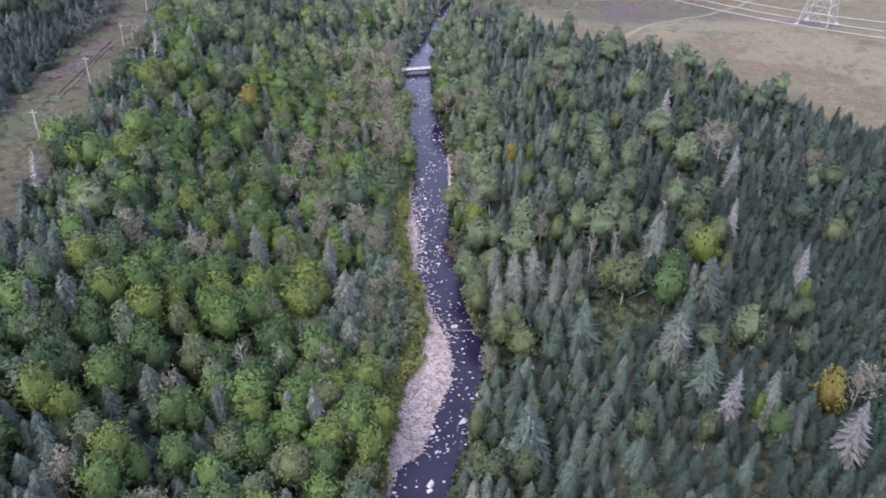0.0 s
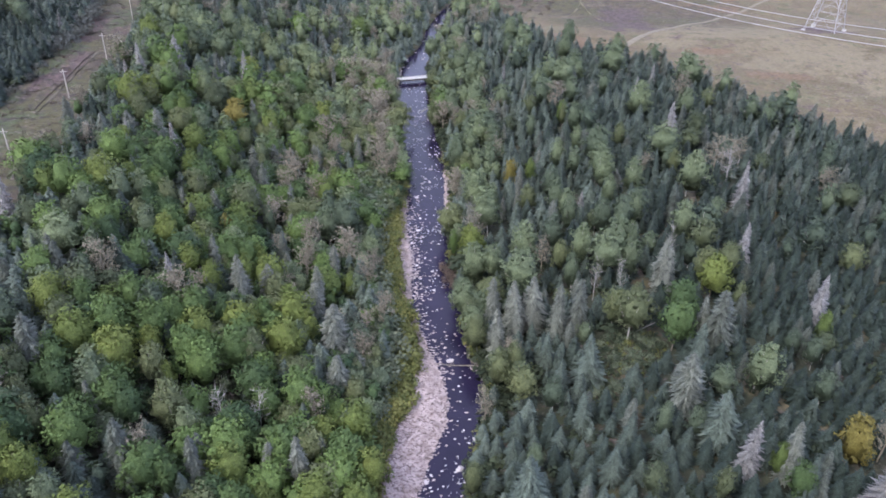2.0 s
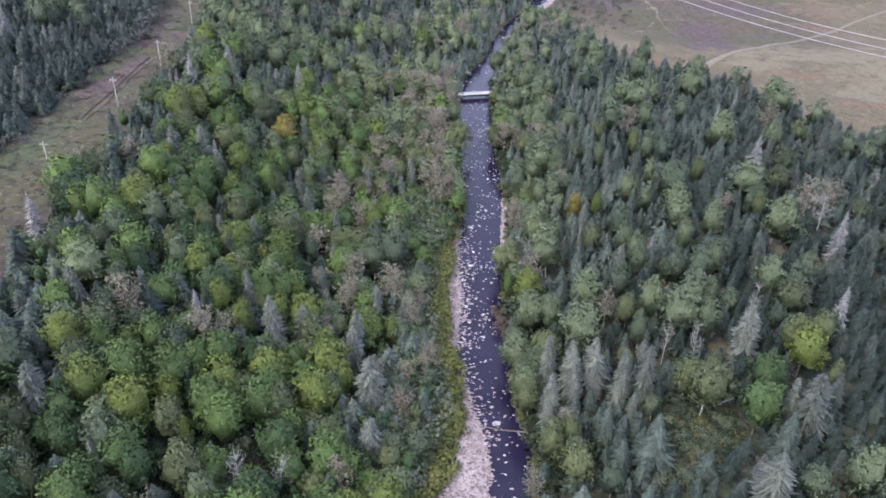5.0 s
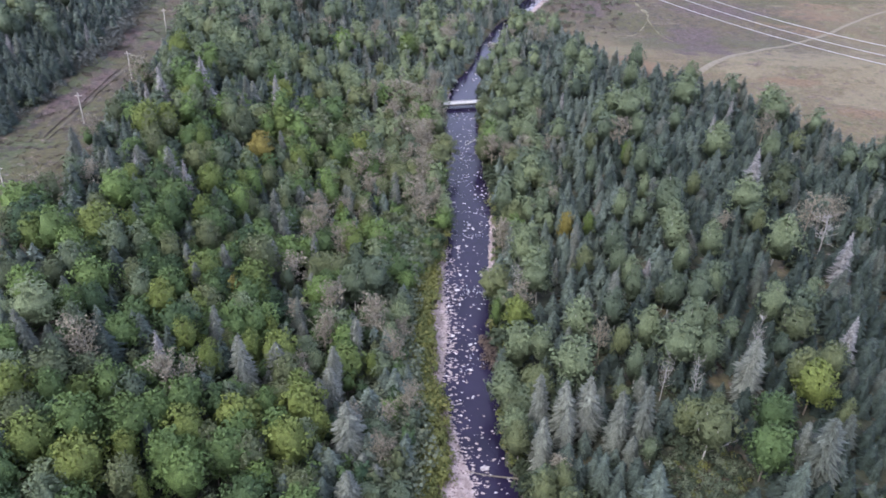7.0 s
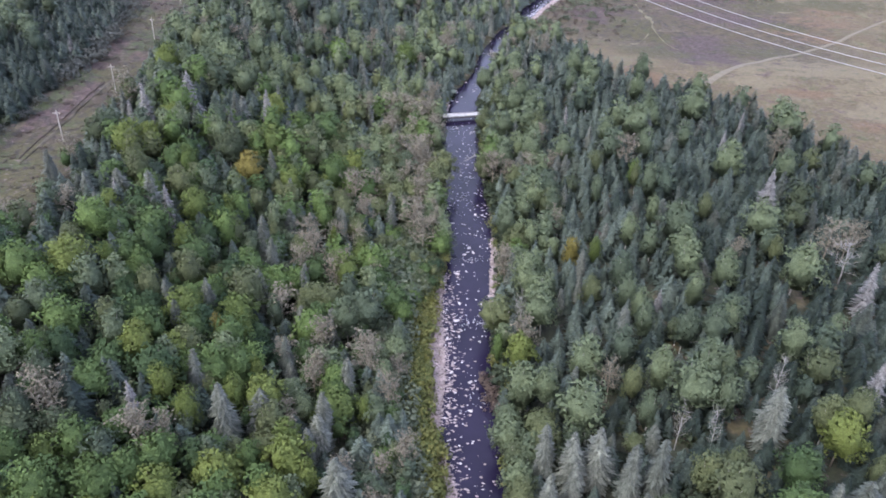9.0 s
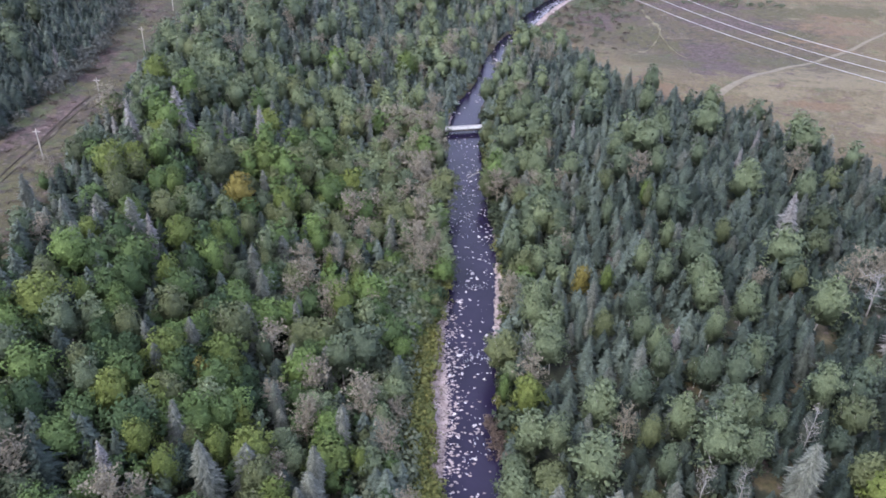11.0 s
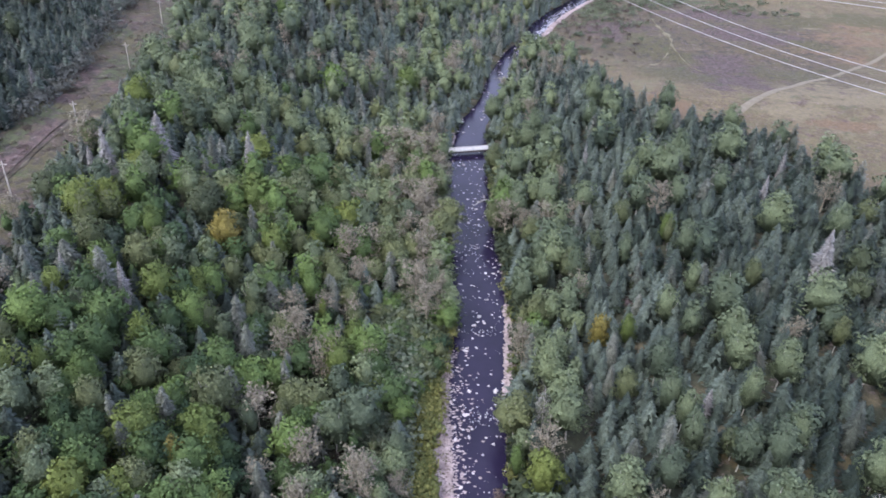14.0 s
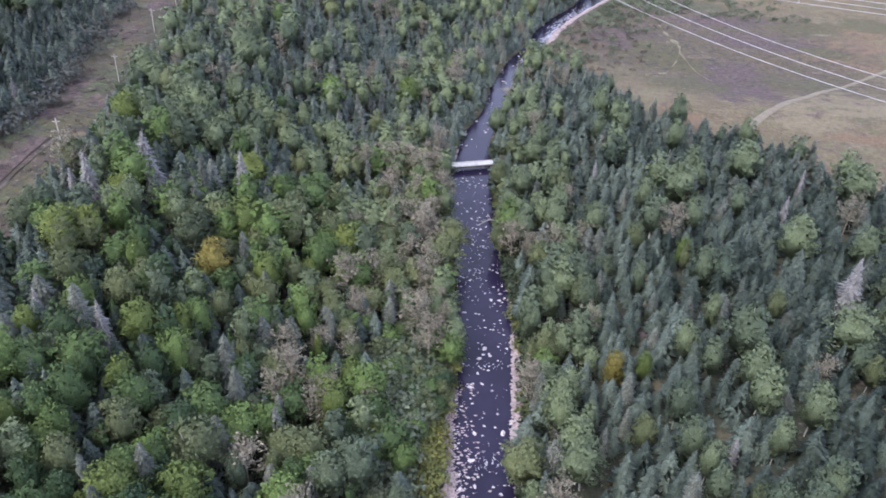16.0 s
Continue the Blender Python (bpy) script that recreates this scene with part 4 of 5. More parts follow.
landmark("lime", 86.9, 125.9, 0.89, 0.53, 0.30)
landmark("lime", -21.6, 128.6, 0.99, 0.81, 0.80)
landmark("lime", -25.2, 131.8, 1.19, 1.36, 0.80)
landmark("lime", -42.4, 134.5, 0.95, 0.70, 0.60)
landmark("lime", -26.0, 135.3, 1.04, 0.94, 0.50)
landmark("lime", -47.3, 137.4, 0.99, 0.81, 0.70)
landmark("lime", 68.5, 141.1, 1.14, 1.23, 1.00)
landmark("lime", -37.2, 141.5, 0.97, 0.74, 0.50)
landmark("lime", -53.1, 143.4, 1.10, 1.10, 0.90)
landmark("lime", -14.7, 147.5, 0.87, 0.47, 0.60)
landmark("lime", -35.5, 149.8, 0.91, 0.59, 0.80)
landmark("lime", -81.2, 151.2, 1.03, 0.90, 0.40)
landmark("lime", -41.1, 158.4, 0.97, 0.74, 0.50)
landmark("lime", -67.8, 163.0, 0.91, 0.59, 0.40)
landmark("lime", -58.9, 177.1, 1.01, 0.86, 0.50)
landmark("lime", -60.7, 189.1, 1.09, 1.08, 0.50)
landmark("lime", -55.2, 193.9, 0.97, 0.75, 0.60)
landmark("lime", -24.5, 197.1, 1.00, 0.82, 0.40)
landmark("lime", -32.3, 202.9, 0.82, 0.33, 0.70)
landmark("lime", 34.3, 204.2, 0.87, 0.48, 0.40)
landmark("lime", -68.3, 206.5, 0.99, 0.80, 0.20)
landmark("lime", -46.6, 216.8, 1.11, 1.13, 0.60)
landmark("lime", 49.2, 243.5, 0.91, 0.59, 0.30)
landmark("lime", -97.9, 266.9, 1.17, 1.30, 0.70)
landmark("lime", -32.2, 348.0, 1.25, 1.52, 0.30)
landmark("maple", -42.3, 74.5, 0.92, 0.60, 0.75)
landmark("maple", -37.6, 78.5, 1.07, 1.00, 0.60)
landmark("maple", -13.2, 84.5, 0.90, 0.54, 0.50)
landmark("maple", 65.2, 86.0, 0.94, 0.66, 0.40)
landmark("maple", -40.0, 86.7, 1.14, 1.18, 0.50)
landmark("maple", -37.3, 87.1, 1.00, 0.80, 0.40)
landmark("maple", -51.7, 88.4, 1.13, 1.16, 0.75)
landmark("maple", -56.3, 97.4, 1.03, 0.89, 0.20)
landmark("maple", -46.4, 97.5, 1.04, 0.91, 0.20)
landmark("maple", -27.4, 97.9, 1.02, 0.87, 0.40)
landmark("maple", -38.2, 110.7, 1.16, 1.23, 0.90)
landmark("maple", -54.5, 112.4, 1.15, 1.20, 0.75)
landmark("maple", -38.9, 114.3, 1.01, 0.83, 0.80)
landmark("maple", -59.5, 116.8, 0.98, 0.77, 0.50)
landmark("maple", -32.8, 121.2, 1.07, 0.99, 0.70)
landmark("maple", -52.8, 121.5, 1.05, 0.95, 0.60)
landmark("maple", -28.1, 124.7, 1.05, 0.93, 0.70)
landmark("maple", 55.9, 125.3, 1.17, 1.27, 0.50)
landmark("maple", -38.1, 125.6, 0.99, 0.78, 0.20)
landmark("maple", -30.8, 129.7, 0.95, 0.67, 0.60)
landmark("maple", -65.6, 134.4, 0.99, 0.79, 0.60)
landmark("maple", 59.5, 134.8, 1.10, 1.07, 0.30)
landmark("maple", -62.2, 136.7, 1.00, 0.81, 0.10)
landmark("maple", -58.4, 148.8, 1.00, 0.81, 0.00)
landmark("maple", -47.8, 153.3, 1.04, 0.92, 0.40)
landmark("maple", -60.7, 155.0, 0.94, 0.65, 0.10)
landmark("maple", -62.1, 164.6, 1.00, 0.82, 0.70)
landmark("maple", -65.0, 166.1, 1.06, 0.97, 0.40)
landmark("maple", -48.2, 166.4, 0.97, 0.73, 0.30)
landmark("maple", 10.5, 170.2, 0.86, 0.44, 0.80)
landmark("maple", -29.4, 170.8, 0.99, 0.78, 0.40)
landmark("maple", -63.5, 176.5, 0.96, 0.70, 0.20)
landmark("maple", -39.7, 177.7, 0.93, 0.63, 0.40)
landmark("maple", -55.5, 182.0, 1.00, 0.81, 0.10)
landmark("maple", -52.9, 196.6, 1.00, 0.82, 0.90)
landmark("maple", -35.5, 208.6, 0.97, 0.74, 0.90)
landmark("maple", -38.2, 230.7, 1.11, 1.11, 0.60)
landmark("maple", -38.1, 234.2, 1.08, 1.03, 0.70)
landmark("maple", -32.5, 246.4, 1.03, 0.90, 0.40)
landmark("maple", -51.4, 252.2, 1.08, 1.01, 0.50)
landmark("maple", -45.3, 254.3, 1.26, 1.84, 0.50)
landmark("maple", -44.6, 262.9, 1.10, 1.07, 0.60)
landmark("maple", -20.4, 281.5, 1.09, 1.05, 0.60)
landmark("olive", -19.3, 80.1, 1.11, 1.17, 0.80)
landmark("olive", 20.2, 81.2, 0.94, 0.70, 0.30)
landmark("olive", 12.5, 84.3, 0.92, 0.65, 0.50)
landmark("olive", 52.9, 85.9, 0.87, 0.49, 0.40)
landmark("olive", -57.1, 89.1, 0.99, 0.82, 0.50)
landmark("olive", -60.2, 92.5, 0.94, 0.70, 0.40)
landmark("olive", 12.9, 93.1, 0.91, 0.61, 0.60)
landmark("olive", -63.4, 97.7, 1.00, 0.86, 0.30)
landmark("olive", -40.2, 99.7, 1.10, 1.14, 0.70)
landmark("olive", -45.4, 106.9, 1.03, 0.95, 0.80)
landmark("olive", -30.5, 117.7, 1.06, 1.03, 0.50)
landmark("olive", 19.1, 120.1, 1.01, 0.89, 0.80)
landmark("olive", 22.6, 121.9, 0.95, 0.72, 0.60)
landmark("olive", 47.7, 130.0, 1.15, 1.29, 0.50)
landmark("olive", 15.3, 131.4, 1.03, 0.95, 0.70)
landmark("olive", 44.9, 133.8, 1.02, 0.92, 0.90)
landmark("olive", 72.9, 135.0, 0.90, 0.56, 0.60)
landmark("olive", 49.9, 135.7, 0.95, 0.72, 0.50)
landmark("olive", 68.2, 146.0, 1.07, 1.06, 0.90)
landmark("olive", 74.8, 148.8, 1.02, 0.92, 0.60)
landmark("olive", 105.3, 150.4, 1.02, 0.92, 0.75)
landmark("olive", 36.7, 156.1, 0.96, 0.75, 0.80)
landmark("olive", 70.7, 159.1, 1.07, 1.06, 0.30)
landmark("olive", -58.5, 159.6, 1.02, 0.92, 0.70)
landmark("olive", -42.9, 166.2, 0.97, 0.78, 0.50)
landmark("olive", -44.0, 169.2, 1.20, 1.44, 0.50)
landmark("olive", -54.2, 169.5, 1.07, 1.07, 0.60)
landmark("olive", -32.8, 172.6, 0.89, 0.56, 0.90)
landmark("olive", -44.7, 172.8, 0.94, 0.68, 0.50)
landmark("olive", -71.5, 177.6, 0.84, 0.41, 0.70)
landmark("olive", -50.9, 186.9, 1.01, 0.89, 0.30)
landmark("olive", 31.4, 186.9, 0.98, 0.79, 0.60)
landmark("olive", -44.0, 193.6, 0.89, 0.55, 0.80)
landmark("olive", -67.1, 195.9, 1.05, 1.00, 0.90)
landmark("olive", -76.6, 196.4, 1.02, 0.92, 0.60)
landmark("olive", 76.8, 202.8, 0.92, 0.64, 0.80)
landmark("olive", -50.8, 202.8, 0.96, 0.74, 0.50)
landmark("olive", -80.8, 204.5, 1.04, 0.96, 0.70)
landmark("olive", 12.0, 211.0, 0.92, 0.62, 0.80)
landmark("olive", 15.0, 211.7, 1.04, 0.97, 0.90)
landmark("olive", -42.3, 222.2, 0.99, 0.84, 0.60)
landmark("olive", 64.8, 222.8, 0.95, 0.72, 0.50)
landmark("olive", -59.8, 229.4, 1.06, 1.04, 0.80)
landmark("olive", -45.2, 235.3, 1.05, 0.99, 0.90)
landmark("olive", -50.6, 236.5, 0.98, 0.79, 0.90)
landmark("olive", 49.5, 241.0, 0.87, 0.50, 0.80)
landmark("olive", 38.6, 249.9, 0.99, 0.84, 0.50)
landmark("olive", 5.0, 257.8, 1.05, 1.01, 0.60)
landmark("olive", -29.7, 273.4, 0.91, 0.60, 0.90)
landmark("olive", 21.6, 282.8, 1.09, 1.10, 0.50)
landmark("olive", 4.4, 291.6, 1.11, 1.16, 0.50)
landmark("olive", -32.1, 300.8, 0.98, 0.80, 0.80)
landmark("olive", -26.8, 310.8, 1.04, 0.97, 1.00)
landmark("snag", -33.0, 102.5, 1.00, 0.89, 0.60)
landmark("snag", -26.8, 104.7, 1.00, 0.91, 0.60)
landmark("snag", 48.4, 142.8, 1.00, 0.64, 0.60)
landmark("snag", 42.9, 144.7, 1.00, 0.76, 0.60)
landmark("snag", 62.7, 155.4, 1.00, 0.68, 0.60)
landmark("snag", 15.4, 180.4, 1.00, 0.82, 0.60)
landmark("snag", 92.2, 199.0, 1.00, 1.43, 0.60)
landmark("spruce", -55.5, 74.8, 1.29, 1.19, 0.50)
landmark("spruce", 56.8, 77.8, 1.03, 0.94, 0.60)
landmark("spruce", 28.3, 79.9, 1.19, 1.09, 0.60)
landmark("spruce", -35.2, 82.1, 1.06, 0.97, 0.60)
landmark("spruce", 40.4, 82.2, 1.07, 0.98, 0.60)
landmark("spruce", 33.5, 86.1, 0.97, 0.89, 0.60)
landmark("spruce", 66.2, 86.1, 1.34, 1.24, 0.30)
landmark("spruce", 22.0, 87.6, 1.79, 1.76, 0.60)
landmark("spruce", 37.1, 93.6, 1.02, 0.94, 0.60)
landmark("spruce", 56.0, 98.3, 1.59, 1.47, 0.70)
landmark("spruce", 41.3, 100.6, 1.06, 0.97, 0.50)
landmark("spruce", -18.7, 104.8, 1.10, 1.01, 0.50)
landmark("spruce", -38.0, 105.4, 0.93, 0.85, 0.70)
landmark("spruce", 34.2, 106.6, 1.11, 1.02, 0.60)
landmark("spruce", 23.5, 114.2, 1.00, 0.92, 0.60)
landmark("spruce", -23.9, 114.4, 1.15, 1.06, 0.50)
landmark("spruce", -18.0, 115.4, 1.16, 1.07, 0.50)
landmark("spruce", -45.5, 115.6, 1.09, 1.00, 0.20)
landmark("spruce", 31.2, 116.6, 1.01, 0.93, 0.60)
landmark("spruce", 59.0, 119.2, 1.33, 1.23, 0.60)
landmark("spruce", 37.6, 119.3, 1.51, 1.39, 0.70)
landmark("spruce", -22.5, 123.1, 0.71, 0.62, 0.80)
landmark("spruce", 29.6, 124.7, 1.23, 1.13, 0.60)
landmark("spruce", -55.9, 136.6, 0.97, 0.90, 0.80)
landmark("spruce", -31.4, 146.7, 0.78, 0.72, 0.60)
landmark("spruce", -39.2, 220.2, 0.90, 0.83, 0.80)
landmark("yellow", 78.4, 94.9, 1.09, 1.03, 0.60)
landmark("yellow", -45.0, 155.2, 1.00, 0.79, 0.60)
landmark("yellow", 28.2, 204.4, 1.01, 0.80, 0.60)
landmark("yellow", -55.7, 213.3, 1.21, 1.38, 0.60)

rng = np.random.default_rng(11)
cell = 4.05
gx, gy = np.meshgrid(np.arange(-240, 260, cell), np.arange(58, 640, cell))
px = gx.ravel() + rng.uniform(-1.7, 1.7, gx.size)
py = gy.ravel() + rng.uniform(-1.7, 1.7, gx.size)
keep = wooded(px, py) & in_sight(px, py) & (rng.random(px.size) > 0.05) & ((px < bank_r(py) + 9) | (py > 158))
for kind, lx, ly, _, lw, _ in LANDMARKS:
    lw = lw * (1.0 if kind == "dead" else 0.72 if kind in CONIFERS else 1.0)
    keep &= ((px - lx) / (2.2 * lw)) ** 2 + ((py - ly + 0.9) / (2.5 * lw)) ** 2 > 1
px, py = px[keep], py[keep]
patch = 0.5 + 0.5 * waves(px + 13, py - 7, 11.0)
PLANTS = {k: [] for k in KINDS}
for x, y, pt in zip(px, py, patch):
    w = np.array(shares(x, y))
    w[[0, 6]] *= 0.35 + 1.3 * pt
    w[1] *= 1.5 - pt
    w[[2, 5, 7]] *= 1.7 - 1.4 * pt
    w[[2, 5]] *= 1 - 0.75 * step(y, 215, 250)
    k = KINDS[int(np.searchsorted(np.cumsum(w) / w.sum(), rng.random()))]
    size = (0.45 + 0.68 * rng.beta(2.2, 1.6)) * (0.85 if x < -110 or (x > bank_r(y) and y < 165) else 1) if k in CONIFERS else rng.uniform(0.62, 1.02) * (0.7 if 105 < y < 212 and 0 < bank_l(y) - x < 14 else 1) * (1.15 if k in ("maple", "lime") else 1) * (1.16 if y > 230 else 1)
    PLANTS[k].append((x, y, size, rng.uniform(0.82, 1.28) * (0.55 + 0.45 * size) * (0.98 if k in CONIFERS and x > bank_r(y) and y < 240 else 1.14 if k in CONIFERS else 1.28 if y > 230 else 1.1), rng.uniform(0, 6.28), rng.integers(0, 60), np.clip(rng.normal(0.42, 0.32) + (0.14 if bank_l(y) - 48 < x < bank_l(y) and y > 140 else 0) + (0.26 if y > 225 and strip_l(y) < x < bank_l(y) else 0) + (0.06 if 0 < x - bank_r(y) < 45 and y > 150 else 0) - (0.24 if x < strip_l(y) or (x > bank_r(y) + 8 and y < 180) else 0) + 0.40 * math.exp(-(max(bank_l(y) - x, x - bank_r(y)) / 36) ** 2) - 0.22 * float(step(x - bank_r(y), 42, 62)) * (y < 205) - 0.12 * (x > bank_r(y) + 16 and y < 240), 0, 1)))

# the close-set plantation of small spruces on the near right side
gx, gy = np.meshgrid(np.arange(14, 150, 3.6), np.arange(58, 160, 3.6))
px, py = gx.ravel() + rng.uniform(-1.0, 1.0, gx.size), gy.ravel() + rng.uniform(-1.0, 1.0, gx.size)
keep = wooded(px, py) & in_sight(px, py) & (px > bank_r(py) + 7) & (py < 159)
for kind, lx, ly, _, lw, _ in LANDMARKS:
    keep &= ((px - lx) / (1.8 * lw)) ** 2 + ((py - ly + 0.7) / (2.1 * lw)) ** 2 > 1
for x, y in zip(px[keep], py[keep]):
    k = ("spruce", "grey", "birch", "olive")[int(np.searchsorted([0.90, 0.96, 0.985], rng.random()))]
    size = rng.uniform(0.52, 0.88) * (1 if k in CONIFERS else 0.9)
    PLANTS[k].append((x, y, size, size * rng.uniform(0.98, 1.26), rng.uniform(0, 6.28), rng.integers(0, 60), np.clip(rng.normal(0.34, 0.22) - 0.34 * float(step(x, 36, 62)), 0, 1)))

for k, x, y, scale, wide, tint in LANDMARKS:
    if k == "snag":
        tree(k, x, y, scale, wide, 40 * x, int(y), "", tint)
# young spruces close the canopy between the tall ones
young_rng = np.random.default_rng(19)
yx, yy = np.meshgrid(np.arange(-190, 200, 4.05), np.arange(62, 330, 4.05))
yx, yy = yx.ravel() + young_rng.uniform(0.8, 3.2, yx.size), yy.ravel() + young_rng.uniform(0.8, 3.2, yx.size)
firwood = ((yx > bank_r(yy) + 4) & (young_rng.random(yx.size) < 0.32) & (yy > 158)) | ((yx < strip_l(yy)) & (young_rng.random(yx.size) < 0.4)) | ((yx < bank_l(yy) - 30) & (young_rng.random(yx.size) < 0.12))
ok = firwood & wooded(yx, yy) & in_sight(yx, yy)
n = int(ok.sum())
half = young_rng.uniform(0.42, 0.72, n)
woods("young_spruce_woods", "spruce", np.stack([yx[ok], yy[ok], half, half * young_rng.uniform(1.0, 1.4, n), young_rng.uniform(0, 6.28, n), young_rng.integers(0, 60, n), np.clip(young_rng.normal(0.45, 0.25, n), 0, 1)], 1),
      "young dark green spruces filling the canopy between taller trees", forms=SMALL_FORMS)
# young broadleaf trees do the same on the left slope
ax, ay = np.meshgrid(np.arange(-130, 0, 3.6), np.arange(66, 310, 3.6))
ax, ay = ax.ravel() + young_rng.uniform(0.6, 3.0, ax.size), ay.ravel() + young_rng.uniform(0.6, 3.0, ax.size)
ok = wooded(ax, ay) & in_sight(ax, ay) & (ax < bank_l(ay) - 2) & (ax > strip_r(ay)) & (young_rng.random(ax.size) < 0.6)
for kind, share in (("maple", (0, 0.55)), ("olive", (0.55, 0.8)), ("birch", (0.8, 1.0))):
    some = ok & (np.mod(ax * 3.1 + ay * 7.7, 1.0) >= share[0]) & (np.mod(ax * 3.1 + ay * 7.7, 1.0) < share[1])
    n = int(some.sum())
    half = young_rng.uniform(0.40, 0.66, n)
    woods("young_" + TREE_NAMES[kind][0].replace("_tree", "") + "_woods", kind, np.stack([ax[some], ay[some], half, half * young_rng.uniform(0.9, 1.3, n), young_rng.uniform(0, 6.28, n), young_rng.integers(0, 60, n), np.clip(young_rng.normal(0.2, 0.2, n), 0, 1)], 1),
          "young trees between taller ones: " + TREE_NAMES[kind][1], forms=SMALL_FORMS)
for kind in KINDS:
    rows = sorted(PLANTS[kind], key=lambda r: r[1] + 0.35 * abs(r[0]))
    mine = [l for l in LANDMARKS if l[0] == kind]
    n = (160 if kind in ("olive", "maple", "birch", "grey") else 300) - len(mine)
    for k, x, y, scale, wide, tint in mine:
        tree(k, x, y, scale, wide, rng.uniform(0, 360), int(rng.integers(0, 60)), "", tint)
    for x, y, size, wide, turn, form, tint in rows[:n]:
        tree(kind, x, y, size, wide, math.degrees(turn), int(form), "", tint)
    rest, wood = rows[max(n, 0):], TREE_NAMES[kind][0].replace("_tree", "")
    woods(wood + "_woods", kind, [r for r in rest if r[1] < 275], "wood of " + TREE_NAMES[kind][1])
    woods("distant_" + wood + "_woods", kind, [r for r in rest if 275 <= r[1] < 345], "distant wood of " + TREE_NAMES[kind][1], forms=FAR_FORMS)
    woods("farthest_" + wood + "_woods", kind, [r for r in rest if r[1] >= 345], "farthest wood of " + TREE_NAMES[kind][1], forms=SMALL_FORMS)


# ---- shrubs: verge of the river, cleared strip, scrub by the far bend ----
def strewn(n, seed, x0, x1, y0, y1, test, low, high, flat=1.0):
    r = np.random.default_rng(seed)
    x, y = r.uniform(x0, x1, n), r.uniform(y0, y1, n)
    ok = test(x, y)
    x, y = x[ok], y[ok]
    m = len(x)
    s = r.uniform(low, high, m)
    return np.stack([x, y, s, s * flat * r.uniform(0.9, 1.5, m), r.uniform(0, 6.28, m), r.integers(0, 60, m), r.random(m)], 1)


woods("riverside_shrubs", "shrub", np.concatenate([
    strewn(2600, 21, -14, 4, 84, 215, lambda x, y: (x < bank_l(y) - 0.2) & (x > bank_l(y) - 7.5), 0.5, 1.35),
    strewn(1800, 22, 0, 26, 78, 300, lambda x, y: (x > bank_r(y) + 0.2) & (x < bank_r(y) + 2.6), 0.5, 1.3),
    strewn(140, 40, 32, 58, 110, 136, in_glade, 0.25, 0.6),
    strewn(260, 24, -22, 0, 215, 330, lambda x, y: (x < bank_l(y) - 0.2) & (x > bank_l(y) - 2.5), 0.6, 1.5)]),
    "yellow-green riverside shrubs and tall grass on the banks", "shrubs")
woods("willow_scrub", "willow", np.concatenate([
    strewn(420, 48, 32, 58, 110, 136, in_glade, 0.3, 0.9),
    strewn(320, 49, -23, -5, 186, 224, in_scrub, 0.9, 1.8),
    strewn(1000, 34, -26, 0, 105, 215, lambda x, y: (x < bank_l(y) - 5.5) & (x > bank_l(y) - 15), 1.2, 2.6),
    strewn(700, 35, -34, -4, 215, 306, lambda x, y: (x < bank_l(y) - 0.6) & (x > bank_l(y) - 12) & (np.hypot(x + 15, y - 306) > 6), 1.2, 2.6),
    strewn(900, 39, 20, 130, 425, 610, lambda x, y: (x > bank_r(y) + 2) & (x < 44 + 0.42 * (y - 425) + 36 * (np.mod(x * 5.3 + y * 2.7, 1.0) - 0.35)) & (waves(x + 9, y, 5.0) + 0.9 * np.mod(x * 7.3 + y * 3.1, 1.0) > 0.15), 0.6, 1.7),
    strewn(1000, 36, 40, 180, 480, 610, lambda x, y: (x > bank_r(y) + 3) & (y > 535 - 0.55 * (x - 40) + 0.5 * np.maximum(0, x - 62)) & (waves(x, y, 7.0) + 1.1 * np.mod(x * 7.3 + y * 3.1, 1.0) > 0.3), 0.5, 1.5)]),
    "mid-green willow scrub between the trees and the river", "shrubs")
low = strewn(190, 53, -23, -5, 186, 224, in_scrub, 0.22, 0.40, 1.9)
woods("alder_scrub", "olive", low[::2], "low rounded green alder bushes on the river bank", "shrubs")
woods("maple_scrub", "maple", low[1::2], "low rounded bright green bushes on the river bank", "shrubs")
woods("sallow_scrub", "sallow", np.concatenate([
    strewn(380, 37, -165, -125, 255, 385, lambda x, y: (x > strip_l(y) - 5) & (x < strip_l(y) + 4), 1.4, 3.0),
    strewn(160, 38, -165, -110, 150, 255, lambda x, y: (x > strip_l(y) - 3) & (x < strip_l(y) + 2), 0.9, 2.0)]),
    "grey-leaved sallow bushes along the edge of the cleared strip", "shrubs")
woods("heath_shrubs", "heath", np.concatenate([
    strewn(4800, 25, -215, -86, 90, 430, lambda x, y: (x > strip_l(y) - 1) & (x < strip_r(y) + 2) & in_sight(x, y), 0.15, 0.45, 2.3),
    strewn(600, 26, 20, 120, 400, 600, lambda x, y: (x > bank_r(y) + 1) & (x < 40 + 0.45 * (y - 400) + 36 * (np.mod(x * 5.3 + y * 2.7, 1.0) - 0.35)), 0.6, 1.9),
    strewn(900, 28, 66, 185, 370, 530, lambda x, y: np.exp(-((x - 118) / 32) ** 2 - ((y - 440) / 48) ** 2) + 0.35 * waves(x, y, 6.0) > np.mod(x * 7.31 + y * 3.17, 1.0), 0.10, 0.28, 2.5),
    strewn(800, 29, 40, 190, 190, 420, lambda x, y: (y > field_edge(x) - 4) & (y < field_edge(x) + 9), 0.4, 1.3),
    strewn(500, 30, -170, -110, 150, 420, lambda x, y: (x > strip_l(y) - 3) & (x < strip_l(y) + 6), 0.5, 1.2)]),
    "low purple-brown heath shrubs on the cleared ground", "shrubs")
